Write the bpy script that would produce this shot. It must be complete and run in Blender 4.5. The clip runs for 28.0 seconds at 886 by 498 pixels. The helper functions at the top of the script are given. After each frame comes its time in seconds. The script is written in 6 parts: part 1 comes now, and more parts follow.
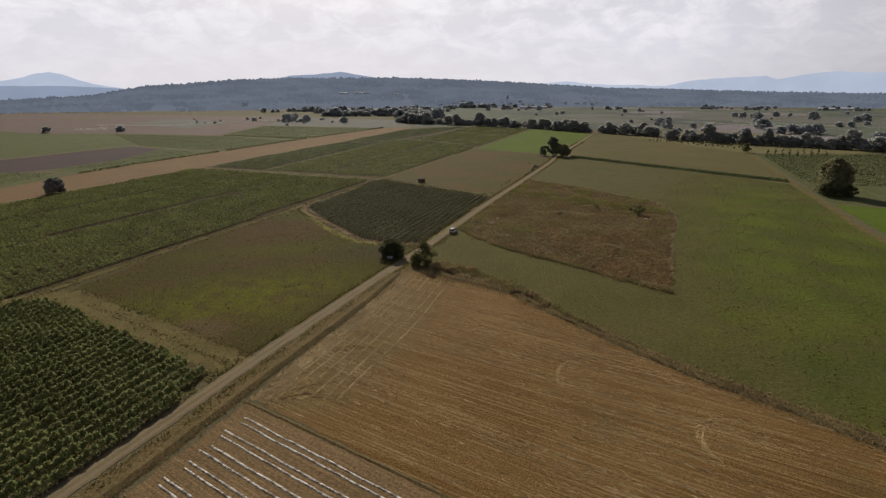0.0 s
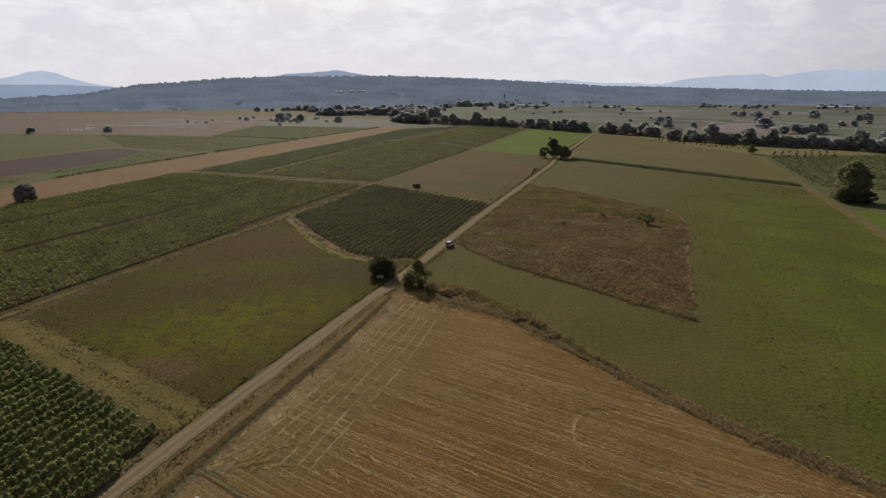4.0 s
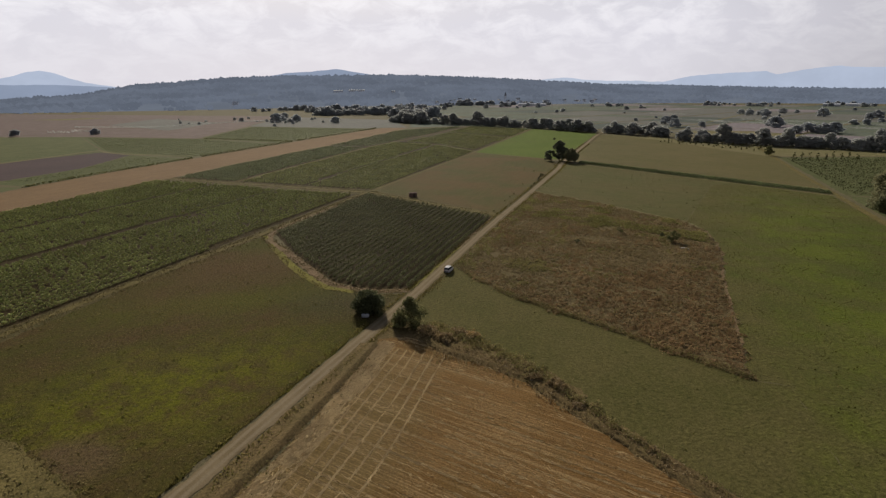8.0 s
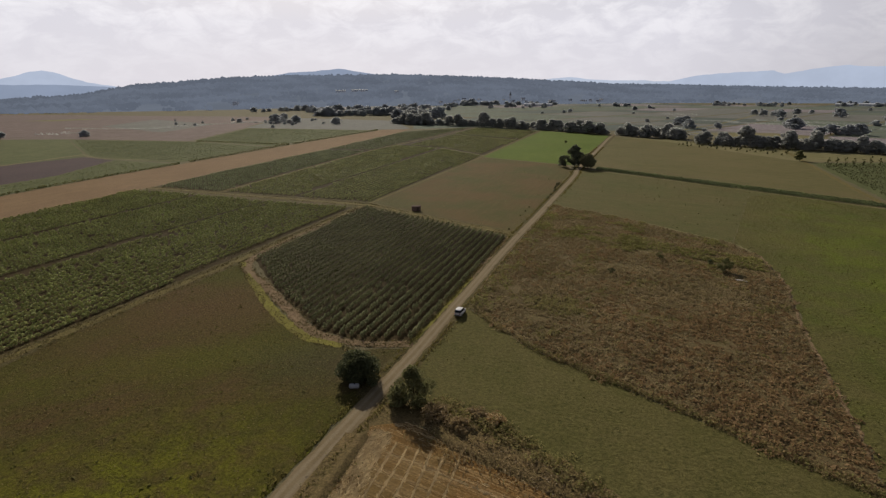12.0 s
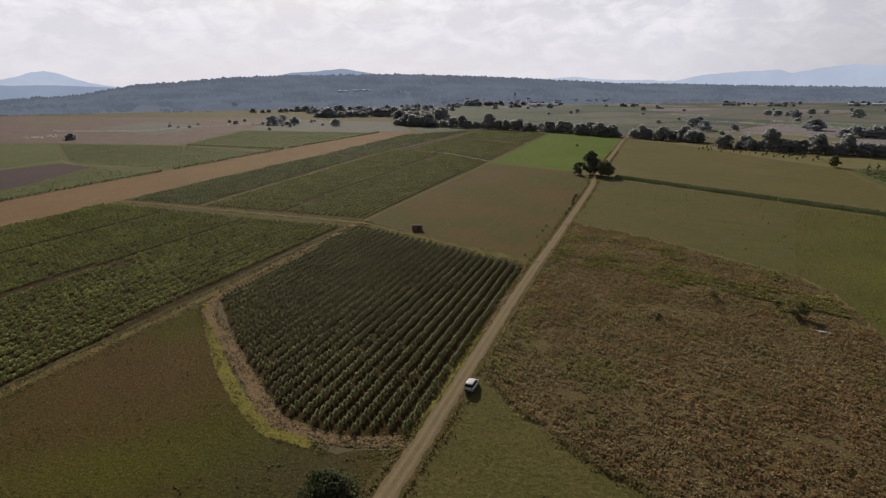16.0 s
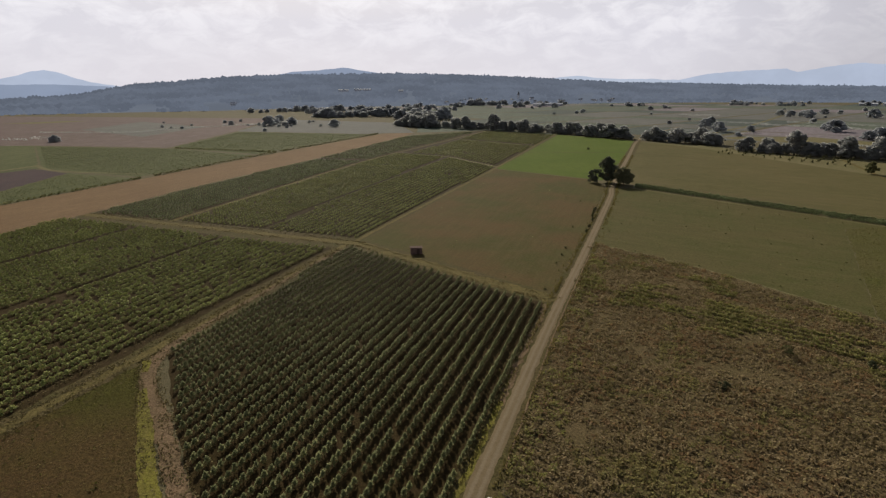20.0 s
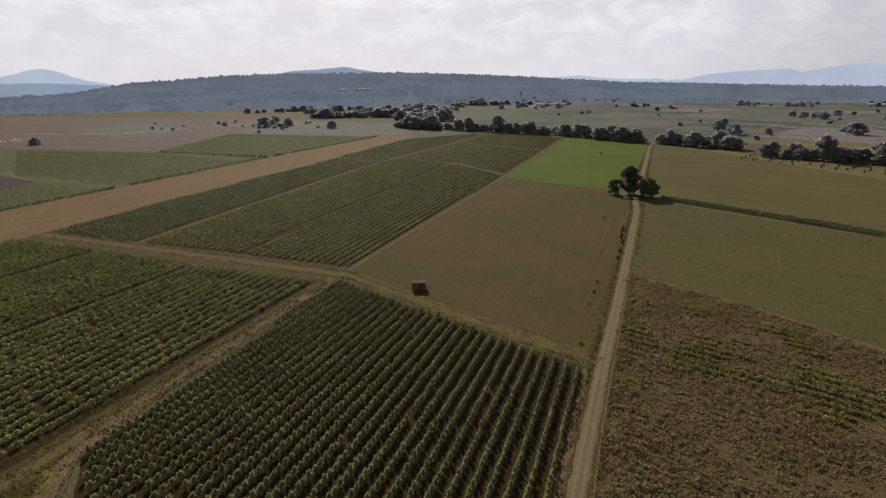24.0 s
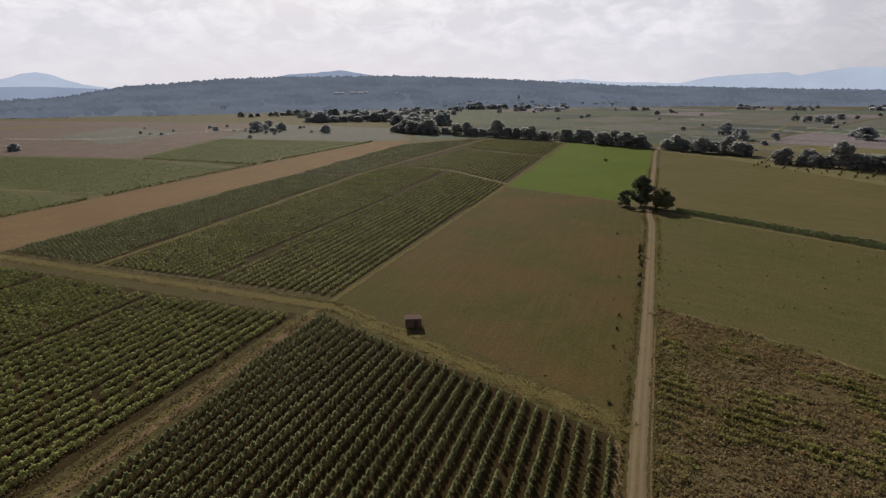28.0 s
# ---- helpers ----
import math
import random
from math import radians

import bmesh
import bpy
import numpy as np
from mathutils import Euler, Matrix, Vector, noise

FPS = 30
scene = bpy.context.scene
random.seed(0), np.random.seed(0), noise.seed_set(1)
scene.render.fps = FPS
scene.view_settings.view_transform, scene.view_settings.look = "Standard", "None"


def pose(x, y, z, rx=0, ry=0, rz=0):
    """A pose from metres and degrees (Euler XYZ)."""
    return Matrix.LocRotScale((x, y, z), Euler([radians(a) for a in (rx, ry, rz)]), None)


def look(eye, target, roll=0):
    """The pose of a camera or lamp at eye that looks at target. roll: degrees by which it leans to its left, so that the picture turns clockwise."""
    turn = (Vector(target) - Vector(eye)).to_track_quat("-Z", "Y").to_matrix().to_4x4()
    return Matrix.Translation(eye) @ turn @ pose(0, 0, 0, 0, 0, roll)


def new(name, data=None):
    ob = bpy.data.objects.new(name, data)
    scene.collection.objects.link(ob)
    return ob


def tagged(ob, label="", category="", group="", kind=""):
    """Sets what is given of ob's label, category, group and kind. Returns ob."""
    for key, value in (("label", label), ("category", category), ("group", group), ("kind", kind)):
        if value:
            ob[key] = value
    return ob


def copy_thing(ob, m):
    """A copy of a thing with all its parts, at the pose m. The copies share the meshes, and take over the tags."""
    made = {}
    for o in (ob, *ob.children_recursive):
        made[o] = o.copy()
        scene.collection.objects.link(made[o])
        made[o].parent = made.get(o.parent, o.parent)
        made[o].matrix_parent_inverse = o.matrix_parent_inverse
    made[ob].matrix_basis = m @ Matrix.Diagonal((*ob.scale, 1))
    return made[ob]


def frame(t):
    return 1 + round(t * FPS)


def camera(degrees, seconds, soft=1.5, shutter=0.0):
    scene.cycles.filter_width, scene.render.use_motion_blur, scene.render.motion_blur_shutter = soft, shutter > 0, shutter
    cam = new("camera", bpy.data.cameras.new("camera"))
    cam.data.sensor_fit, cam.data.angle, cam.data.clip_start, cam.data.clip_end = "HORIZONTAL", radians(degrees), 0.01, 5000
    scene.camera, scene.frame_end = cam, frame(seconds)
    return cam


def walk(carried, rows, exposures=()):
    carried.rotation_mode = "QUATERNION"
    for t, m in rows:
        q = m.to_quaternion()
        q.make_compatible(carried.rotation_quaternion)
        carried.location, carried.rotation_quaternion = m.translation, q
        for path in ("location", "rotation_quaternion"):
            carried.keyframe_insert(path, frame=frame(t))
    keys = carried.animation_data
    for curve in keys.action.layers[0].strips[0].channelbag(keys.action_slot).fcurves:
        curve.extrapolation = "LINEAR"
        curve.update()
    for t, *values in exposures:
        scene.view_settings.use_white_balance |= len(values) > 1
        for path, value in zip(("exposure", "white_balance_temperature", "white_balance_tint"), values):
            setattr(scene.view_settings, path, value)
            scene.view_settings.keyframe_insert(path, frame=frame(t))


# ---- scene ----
# ---- camera ----
cam = camera(76.0, 28.0, soft=1.3)
PATH = [
    (0, (66.397, -133.552, 44.659), (65.731, -131.743, 44.125), 0.3),
    (1.5, (64.849, -129.692, 44.987), (64.187, -127.883, 44.449), 0.3),
    (3.5, (62.112, -121.538, 45.445), (61.457, -119.727, 44.906), 0.3),
    (5.5, (58.983, -111.389, 46.293), (58.328, -109.579, 45.75), 0.1),
    (7, (56.175, -102.497, 46.476), (55.519, -100.687, 45.932), 0.1),
    (9, (51.707, -90.507, 46.585), (51.047, -88.7, 46.04), -0.1),
    (12.5, (41.323, -66.317, 46.922), (40.653, -64.513, 46.376), -0.0),
    (14.5, (35.799, -52.099, 47.303), (35.123, -50.298, 46.756), -0.1),
    (16, (31.886, -41.831, 47.407), (31.207, -40.031, 46.861), -0.1),
    (18.5, (25.945, -25.46, 47.793), (25.259, -23.663, 47.245), -0.2),
    (21.5, (16.783, -5.51, 48.004), (16.098, -3.713, 47.454), 0.0),
    (23.5, (10.568, 8.219, 48.545), (9.882, 10.015, 47.994), 0.0),
    (26, (4.692, 22.901, 48.605), (4.006, 24.697, 48.055), -0.1),
    (27.2, (2.651, 28.234, 48.895), (1.966, 30.032, 48.346), -0.1),
    (28, (1.761, 30.428, 48.715), (1.083, 32.23, 48.175), 0.0),
]
walk(cam, [(t, look(eye, target, roll)) for t, eye, target, roll in PATH])

# ---- light ----
SUN_AZIMUTH = radians(-33)      # clockwise from +y
SUN_HEIGHT = radians(27)
sun = new("sun", bpy.data.lights.new("sun", "SUN"))
sun.data.energy, sun.data.angle, sun.data.color = 4.2, radians(1.2), (1.0, 0.925, 0.78)
sun_way = Vector((math.sin(SUN_AZIMUTH) * math.cos(SUN_HEIGHT), math.cos(SUN_AZIMUTH) * math.cos(SUN_HEIGHT), math.sin(SUN_HEIGHT)))
sun.matrix_world = look(sun_way * 900, (0, 0, 0))

world = bpy.data.worlds.new("world")
scene.world = world
world.use_nodes = True
wn, wl = world.node_tree.nodes, world.node_tree.links
wn.clear()


def wnode(kind, **values):
    n = wn.new(kind)
    for key, value in values.items():
        n.inputs[key.replace("_", " ")].default_value = value
    return n


sky = wn.new("ShaderNodeTexSky")
sky.sky_type, sky.sun_disc = "NISHITA", False
sky.sun_elevation, sky.sun_rotation = SUN_HEIGHT, SUN_AZIMUTH
sky.air_density, sky.dust_density, sky.ozone_density = 1.0, 1.6, 1.2
# thin broken cloud sheet, laid on a plane overhead
tc = wn.new("ShaderNodeTexCoord")
sep = wn.new("ShaderNodeSeparateXYZ")
wl.new(tc.outputs["Generated"], sep.inputs[0])
lift = wn.new("ShaderNodeMath")
lift.operation = "MAXIMUM"
lift.inputs[1].default_value = 0.0
wl.new(sep.outputs["Z"], lift.inputs[0])
add = wn.new("ShaderNodeMath")
add.operation = "ADD"
add.inputs[1].default_value = 0.42
wl.new(lift.outputs[0], add.inputs[0])
flat = []
for axis in "XY":
    d = wn.new("ShaderNodeMath")
    d.operation = "DIVIDE"
    wl.new(sep.outputs[axis], d.inputs[0])
    wl.new(add.outputs[0], d.inputs[1])
    flat.append(d)
comb = wn.new("ShaderNodeCombineXYZ")
wl.new(flat[0].outputs[0], comb.inputs[0])
wl.new(flat[1].outputs[0], comb.inputs[1])
cloud = wnode("ShaderNodeTexNoise", Scale=8.0, Detail=8.0, Roughness=0.62, Distortion=0.4)
wl.new(comb.outputs[0], cloud.inputs["Vector"])
mask = wn.new("ShaderNodeMapRange")
mask.inputs["From Min"].default_value, mask.inputs["From Max"].default_value = 0.42, 0.62
wl.new(cloud.outputs["Fac"], mask.inputs["Value"])
# the haze veil thickens towards the horizon
veil = wn.new("ShaderNodeMapRange")
veil.inputs["From Min"].default_value, veil.inputs["From Max"].default_value = 0.10, 0.45
veil.inputs["To Min"].default_value, veil.inputs["To Max"].default_value = 0.95, 0.08
wl.new(lift.outputs[0], veil.inputs["Value"])
veiled = wn.new("ShaderNodeMixRGB")
wl.new(veil.outputs[0], veiled.inputs["Fac"])
tame = wn.new("ShaderNodeMixRGB")
tame.blend_type = "MULTIPLY"
tame.inputs["Fac"].default_value = 1.0
tame.inputs["Color2"].default_value = (0.05, 0.05, 0.05, 1)
wl.new(sky.outputs[0], tame.inputs["Color1"])
wl.new(tame.outputs[0], veiled.inputs["Color1"])
veiled.inputs["Color2"].default_value = (0.73, 0.715, 0.785, 1)
clouded = wn.new("ShaderNodeMixRGB")
scaled = wn.new("ShaderNodeMath")
scaled.operation = "MULTIPLY"
scaled.inputs[1].default_value = 0.62
wl.new(mask.outputs[0], scaled.inputs[0])
thinned = wn.new("ShaderNodeMath")
thinned.operation = "MULTIPLY"
wl.new(scaled.outputs[0], thinned.inputs[0])
wl.new(veil.outputs[0], thinned.inputs[1])
high = wn.new("ShaderNodeMapRange")
for key, value in (("From Min", 0.04), ("From Max", 0.13), ("To Min", 0.25), ("To Max", 1.0)):
    high.inputs[key].default_value = value
wl.new(lift.outputs[0], high.inputs["Value"])
risen = wn.new("ShaderNodeMath")
risen.operation = "MULTIPLY"
wl.new(thinned.outputs[0], risen.inputs[0])
wl.new(high.outputs[0], risen.inputs[1])
wl.new(risen.outputs[0], clouded.inputs["Fac"])
wl.new(veiled.outputs[0], clouded.inputs["Color1"])
clouded.inputs["Color2"].default_value = (1.02, 1.0, 1.03, 1)
bg = wn.new("ShaderNodeBackground")
# the haze glows on the side of the sun
facing = wn.new("ShaderNodeVectorMath")
facing.operation = "DOT_PRODUCT"
facing.inputs[1].default_value = sun_way
wl.new(tc.outputs["Generated"], facing.inputs[0])
glow = wn.new("ShaderNodeMapRange")
for key, value in (("From Min", 0.48), ("From Max", 0.78), ("To Min", 0.56), ("To Max", 1.0)):
    glow.inputs[key].default_value = value
wl.new(facing.outputs["Value"], glow.inputs["Value"])
wl.new(glow.outputs[0], bg.inputs["Strength"])
wl.new(clouded.outputs[0], bg.inputs["Color"])
wout = wn.new("ShaderNodeOutputWorld")
wl.new(bg.outputs[0], wout.inputs["Surface"])


# ---- materials ----
class Mat:
    """A small builder of node materials."""

    def __init__(self, name, rough=0.9):
        self.m = bpy.data.materials.new(name)
        self.m.use_nodes = True
        self.n, self.l = self.m.node_tree.nodes, self.m.node_tree.links
        self.bsdf = self.n["Principled BSDF"]
        self.bsdf.inputs["Roughness"].default_value = rough
        self.bsdf.inputs["Specular IOR Level"].default_value = 0.03
        self.pos = self.n.new("ShaderNodeNewGeometry").outputs["Position"]

    def put(self, link, socket):
        if hasattr(link, "is_output"):
            self.l.new(link, socket)
        else:
            socket.default_value = link

    def math(self, op, a, b=0.0, c=0.0):
        n = self.n.new("ShaderNodeMath")
        n.operation = op
        for s, v in zip(n.inputs, (a, b, c)):
            self.put(v, s)
        return n.outputs[0]

    def stretch(self, angle, along, across, vector=None):
        """Coordinates turned so that x runs along the angle (degrees from +x), scaled on each axis."""
        n = self.n.new("ShaderNodeMapping")
        n.vector_type = "TEXTURE"
        n.inputs["Rotation"].default_value = (0, 0, radians(angle))
        n.inputs["Scale"].default_value = (along, across, 1.0)
        self.l.new(vector or self.pos, n.inputs["Vector"])
        return n.outputs[0]

    def noise(self, scale, detail=4.0, rough=0.6, vector=None, distortion=0.0):
        n = self.n.new("ShaderNodeTexNoise")
        n.inputs["Scale"].default_value, n.inputs["Detail"].default_value = scale, detail
        n.inputs["Roughness"].default_value, n.inputs["Distortion"].default_value = rough, distortion
        self.l.new(vector or self.pos, n.inputs["Vector"])
        return n.outputs["Fac"]

    def span(self, value, lo, hi, to_lo=0.0, to_hi=1.0):
        n = self.n.new("ShaderNodeMapRange")
        n.interpolation_type = "SMOOTHSTEP"
        for key, v in (("From Min", lo), ("From Max", hi), ("To Min", to_lo), ("To Max", to_hi)):
            n.inputs[key].default_value = v
        self.l.new(value, n.inputs["Value"])
        return n.outputs[0]

    def mix(self, fac, a, b, blend="MIX"):
        n = self.n.new("ShaderNodeMixRGB")
        n.blend_type = blend
        self.put(fac, n.inputs["Fac"])
        for v, s in ((a, n.inputs["Color1"]), (b, n.inputs["Color2"])):
            self.put((*v, 1) if isinstance(v, tuple) else v, s)
        return n.outputs[0]

    def near(self, x, y, radius, soft=0.5, squash=1.0, angle=0.0):
        """1 inside a ragged patch about (x, y), 0 outside it."""
        n = self.n.new("ShaderNodeMapping")
        n.vector_type = "TEXTURE"
        n.inputs["Location"].default_value = (x, y, 0)
        n.inputs["Rotation"].default_value = (0, 0, radians(angle))
        n.inputs["Scale"].default_value = (radius, radius * squash, 1e4)
        self.l.new(self.pos, n.inputs["Vector"])
        d = self.n.new("ShaderNodeVectorMath")
        d.operation = "LENGTH"
        self.l.new(n.outputs[0], d.inputs[0])
        wobble = self.math("MULTIPLY_ADD", self.noise(0.11, 4, 0.65), 1.6, -0.8)
        return self.span(self.math("ADD", d.outputs["Value"], wobble), 1.0 + soft, 1.0 - soft)

    def bump(self, height, strength=0.5, distance=0.1):
        n = self.n.new("ShaderNodeBump")
        n.inputs["Strength"].default_value, n.inputs["Distance"].default_value = strength, distance
        self.l.new(height, n.inputs["Height"])
        self.l.new(n.outputs[0], self.bsdf.inputs["Normal"])

    def color(self, c):
        self.put((*c, 1) if isinstance(c, tuple) else c, self.bsdf.inputs["Base Color"])
        return self.m


def field_material(name, a, b, c, patch=0.03, fine=2.2, angle=None, across=1.2, lines=0.0, spots=0.0, grain=0.3):
    """Grass or soil: a and b in wide patches, c in the fine grain, with lines along an angle and scattered tufts."""
    k = Mat(name, 0.95)
    wide = k.span(k.noise(patch, 5, 0.62), 0.36, 0.64)
    mid = k.span(k.noise(patch * 9, 4, 0.65), 0.3, 0.7)
    small = k.noise(fine, 5, 0.75)
    col = k.mix(wide, a, b)
    col = k.mix(k.math("MULTIPLY", mid, 0.55), col, c)
    if angle is not None:
        streak = k.span(k.noise(1.0, 4, 0.7, k.stretch(angle, 22.0, across)), 0.42, 0.66)
        col = k.mix(k.math("MULTIPLY", streak, lines), col, tuple(min(1.0, v * 1.9) for v in c))
    if spots:
        dots = k.span(k.noise(0.55, 3, 0.7), 0.62, 0.74)
        col = k.mix(k.math("MULTIPLY", dots, spots), col, tuple(v * 0.4 for v in b))
    tone = k.span(small, 0.25, 0.75, 1 - grain, 1 + grain)
    out = k.n.new("ShaderNodeVectorMath")
    out.operation = "SCALE"
    k.l.new(col, out.inputs[0])
    k.l.new(tone, out.inputs["Scale"])
    k.bump(small, 0.7, 0.25)
    return k.color(out.outputs[0])


def leaf_material(name, dark, light, dry=None, dry_share=0.0, glow=0.25):
    """Leaves, each of its own shade, that let some light through."""
    k = Mat(name, 0.75)
    k.bsdf.inputs["Specular IOR Level"].default_value = 0.06
    isl = k.n.new("ShaderNodeNewGeometry").outputs["Random Per Island"]
    col = k.mix(isl, dark, light)
    own = k.n.new("ShaderNodeObjectInfo").outputs["Random"]
    col = k.mix(k.span(own, 0.0, 1.0, 0.0, 0.4), col, tuple(v * 0.6 for v in light))
    if dry:
        col = k.mix(k.span(k.math("FRACT", k.math("MULTIPLY", isl, 7.31)), 1 - dry_share, 1 - dry_share * 0.6), col, dry)
    wide = k.noise(0.09, 3, 0.6)
    col = k.mix(k.span(wide, 0.35, 0.7, 0.0, 0.35), col, tuple(v * 1.5 for v in light))
    k.color(col)
    trans = k.n.new("ShaderNodeBsdfTranslucent")
    k.l.new(col, trans.inputs["Color"])
    mixer = k.n.new("ShaderNodeMixShader")
    mixer.inputs[0].default_value = glow
    k.l.new(k.bsdf.outputs[0], mixer.inputs[1])
    k.l.new(trans.outputs[0], mixer.inputs[2])
    k.l.new(mixer.outputs[0], k.n["Material Output"].inputs["Surface"])
    return k.m


def plain(name, col, rough=0.6, metal=0.0, vary=0.25, scale=3.0, bump=0.0):
    k = Mat(name, rough)
    k.bsdf.inputs["Metallic"].default_value = metal
    n = k.noise(scale, 5, 0.7)
    c = k.mix(k.span(n, 0.3, 0.7), tuple(v * (1 - vary) for v in col), tuple(min(1, v * (1 + vary)) for v in col))
    if bump:
        k.bump(n, bump, 0.05)
    return k.color(c)


def haze_backdrop_material(name, col, rough=0.04, size=0.004):
    """Far hills and mountains whose emission colour holds the pale haze of the air before them."""
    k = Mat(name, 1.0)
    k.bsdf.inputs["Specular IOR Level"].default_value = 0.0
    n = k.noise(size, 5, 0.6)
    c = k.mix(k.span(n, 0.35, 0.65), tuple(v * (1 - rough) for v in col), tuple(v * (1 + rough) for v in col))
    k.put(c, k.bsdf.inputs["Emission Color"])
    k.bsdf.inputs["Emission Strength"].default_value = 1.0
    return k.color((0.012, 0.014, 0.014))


M_GROUND = field_material("plain_grass", (0.132, 0.110, 0.062), (0.116, 0.103, 0.055), (0.147, 0.123, 0.073), grain=0.4)
M_ROUGH = field_material("rough_grass", (0.090, 0.070, 0.031), (0.074, 0.068, 0.023), (0.122, 0.090, 0.045), 0.06, 1.8, grain=0.5)
M_VINE_SOIL = field_material("vineyard_soil", (0.046, 0.03, 0.012), (0.056, 0.037, 0.017), (0.04, 0.032, 0.01), 0.06, 2.4)
M_DRY = field_material("dry_headland", (0.19, 0.125, 0.073), (0.145, 0.10, 0.055), (0.23, 0.165, 0.10), 0.2, 2.5, grain=0.5)
M_FRESH = field_material("fresh_grass_strip", (0.19, 0.178, 0.03), (0.15, 0.135, 0.032), (0.20, 0.16, 0.055), 0.2, 2.5, grain=0.45)
M_PATH = field_material("grass_path", (0.145, 0.116, 0.042), (0.108, 0.088, 0.031), (0.18, 0.14, 0.06), 0.14, 2.2, grain=0.5)
M_BAND = field_material("tilled_band", (0.180, 0.115, 0.063), (0.203, 0.131, 0.072), (0.158, 0.104, 0.055), 0.03, 1.5, 92, 1.6, 0.3)
M_BROWN = field_material("mown_brown_field", (0.112, 0.072, 0.031), (0.074, 0.072, 0.022), (0.102, 0.08, 0.034), 0.026, 1.6, 91, 1.6, 0.1, 0.1, grain=0.28)
M_LUSH = field_material("lush_green_field", (0.090, 0.126, 0.017), (0.105, 0.138, 0.022), (0.078, 0.105, 0.016), 0.02, 1.6, 120, 2.5, 0.12)
M_WEED = field_material("weedy_soil", (0.125, 0.092, 0.045), (0.108, 0.085, 0.038), (0.145, 0.107, 0.055), 0.06, 2.4, grain=0.5)
M_OLIVE = field_material("olive_meadow", (0.122, 0.102, 0.044), (0.098, 0.09, 0.034), (0.136, 0.112, 0.05), 0.018, 1.6, -20, 2.5, 0.12, 0.2)
M_MOWN = field_material("mown_meadow", (0.102, 0.088, 0.035), (0.082, 0.083, 0.027), (0.115, 0.096, 0.042), 0.025, 1.6, -20, 2.5, 0.1, 0.15, grain=0.3)
M_PALE = field_material("pale_meadow", (0.155, 0.135, 0.065), (0.13, 0.12, 0.05), (0.19, 0.16, 0.085), 0.018, 1.4, -20, 3.0, 0.2, 0.1)
M_PURPLE = field_material("bare_purple_soil", (0.085, 0.06, 0.062), (0.072, 0.052, 0.055), (0.095, 0.066, 0.06), 0.03, 1.0)
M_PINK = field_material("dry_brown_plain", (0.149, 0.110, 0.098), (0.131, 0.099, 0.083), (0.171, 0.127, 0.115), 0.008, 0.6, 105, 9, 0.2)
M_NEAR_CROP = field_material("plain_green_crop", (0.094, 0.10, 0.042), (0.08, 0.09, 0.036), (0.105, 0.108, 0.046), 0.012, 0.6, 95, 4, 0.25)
# crop colours with blue-grey mixed in to imitate distance haze
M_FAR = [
    field_material("hazed_green_crop", (0.105, 0.121, 0.092), (0.095, 0.109, 0.079), (0.122, 0.135, 0.103), 0.01, 0.5, 95, 5, 0.3),
    field_material("hazed_olive_crop", (0.139, 0.133, 0.120), (0.122, 0.121, 0.103), (0.156, 0.151, 0.136), 0.01, 0.5, 10, 6, 0.25),
    field_material("hazed_tan_stubble", (0.200, 0.169, 0.179), (0.177, 0.151, 0.159), (0.221, 0.193, 0.199), 0.01, 0.5, 80, 6, 0.2),
    field_material("hazed_dark_crop", (0.083, 0.096, 0.083), (0.076, 0.088, 0.076), (0.095, 0.106, 0.092), 0.012, 0.5, 95, 5, 0.3),
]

# rough pasture with one long greener hollow in it
k = Mat("pasture", 0.95)
small = k.noise(1.9, 6, 0.8)
base = k.mix(k.span(k.noise(0.04, 6, 0.7), 0.36, 0.62), (0.108, 0.07, 0.029), (0.084, 0.078, 0.017))
base = k.mix(k.span(k.noise(0.22, 5, 0.75), 0.48, 0.7, 0, 0.5), base, (0.135, 0.094, 0.042))
sway = k.span(k.noise(1.0, 5, 0.7, k.stretch(64, 9.0, 2.2)), 0.45, 0.68)
base = k.mix(k.math("MULTIPLY", sway, 0.6), base, (0.092, 0.088, 0.016))
lush = k.math("MULTIPLY", k.near(-17, -38, 25, 0.9, 0.55, 62), k.span(k.noise(0.25, 5, 0.75), 0.38, 0.6, 0.1, 1.0))
base = k.mix(lush, base, (0.15, 0.148, 0.015))
base = k.mix(k.math("MULTIPLY", k.near(-46, 20, 24, 0.9, 0.6, 50), 0.75), base, (0.118, 0.072, 0.032))
base = k.mix(k.math("MULTIPLY", k.near(-30, 2, 24, 0.8, 0.28, 40), 0.6), base, (0.112, 0.108, 0.018))
base = k.mix(k.math("MULTIPLY", k.near(-8, 9, 12, 0.8, 0.7, 10), 0.6), base, (0.078, 0.07, 0.034))
bare = k.math("MULTIPLY", k.near(-12, -53, 6, 0.6, 0.7), 0.8)
base = k.mix(bare, base, (0.15, 0.10, 0.055))
base = k.mix(k.span(k.noise(0.11, 6, 0.75), 0.52, 0.75, 0, 0.4), base, (0.06, 0.05, 0.02))
base = k.mix(k.span(k.noise(0.8, 5, 0.8), 0.54, 0.72, 0, 0.5), base, (0.045, 0.038, 0.014))
out = k.n.new("ShaderNodeVectorMath")
out.operation = "SCALE"
k.l.new(base, out.inputs[0])
k.l.new(k.span(small, 0.25, 0.75, 0.4, 1.4), out.inputs["Scale"])
k.bump(small, 1.0, 0.4)
M_PASTURE = k.color(out.outputs[0])

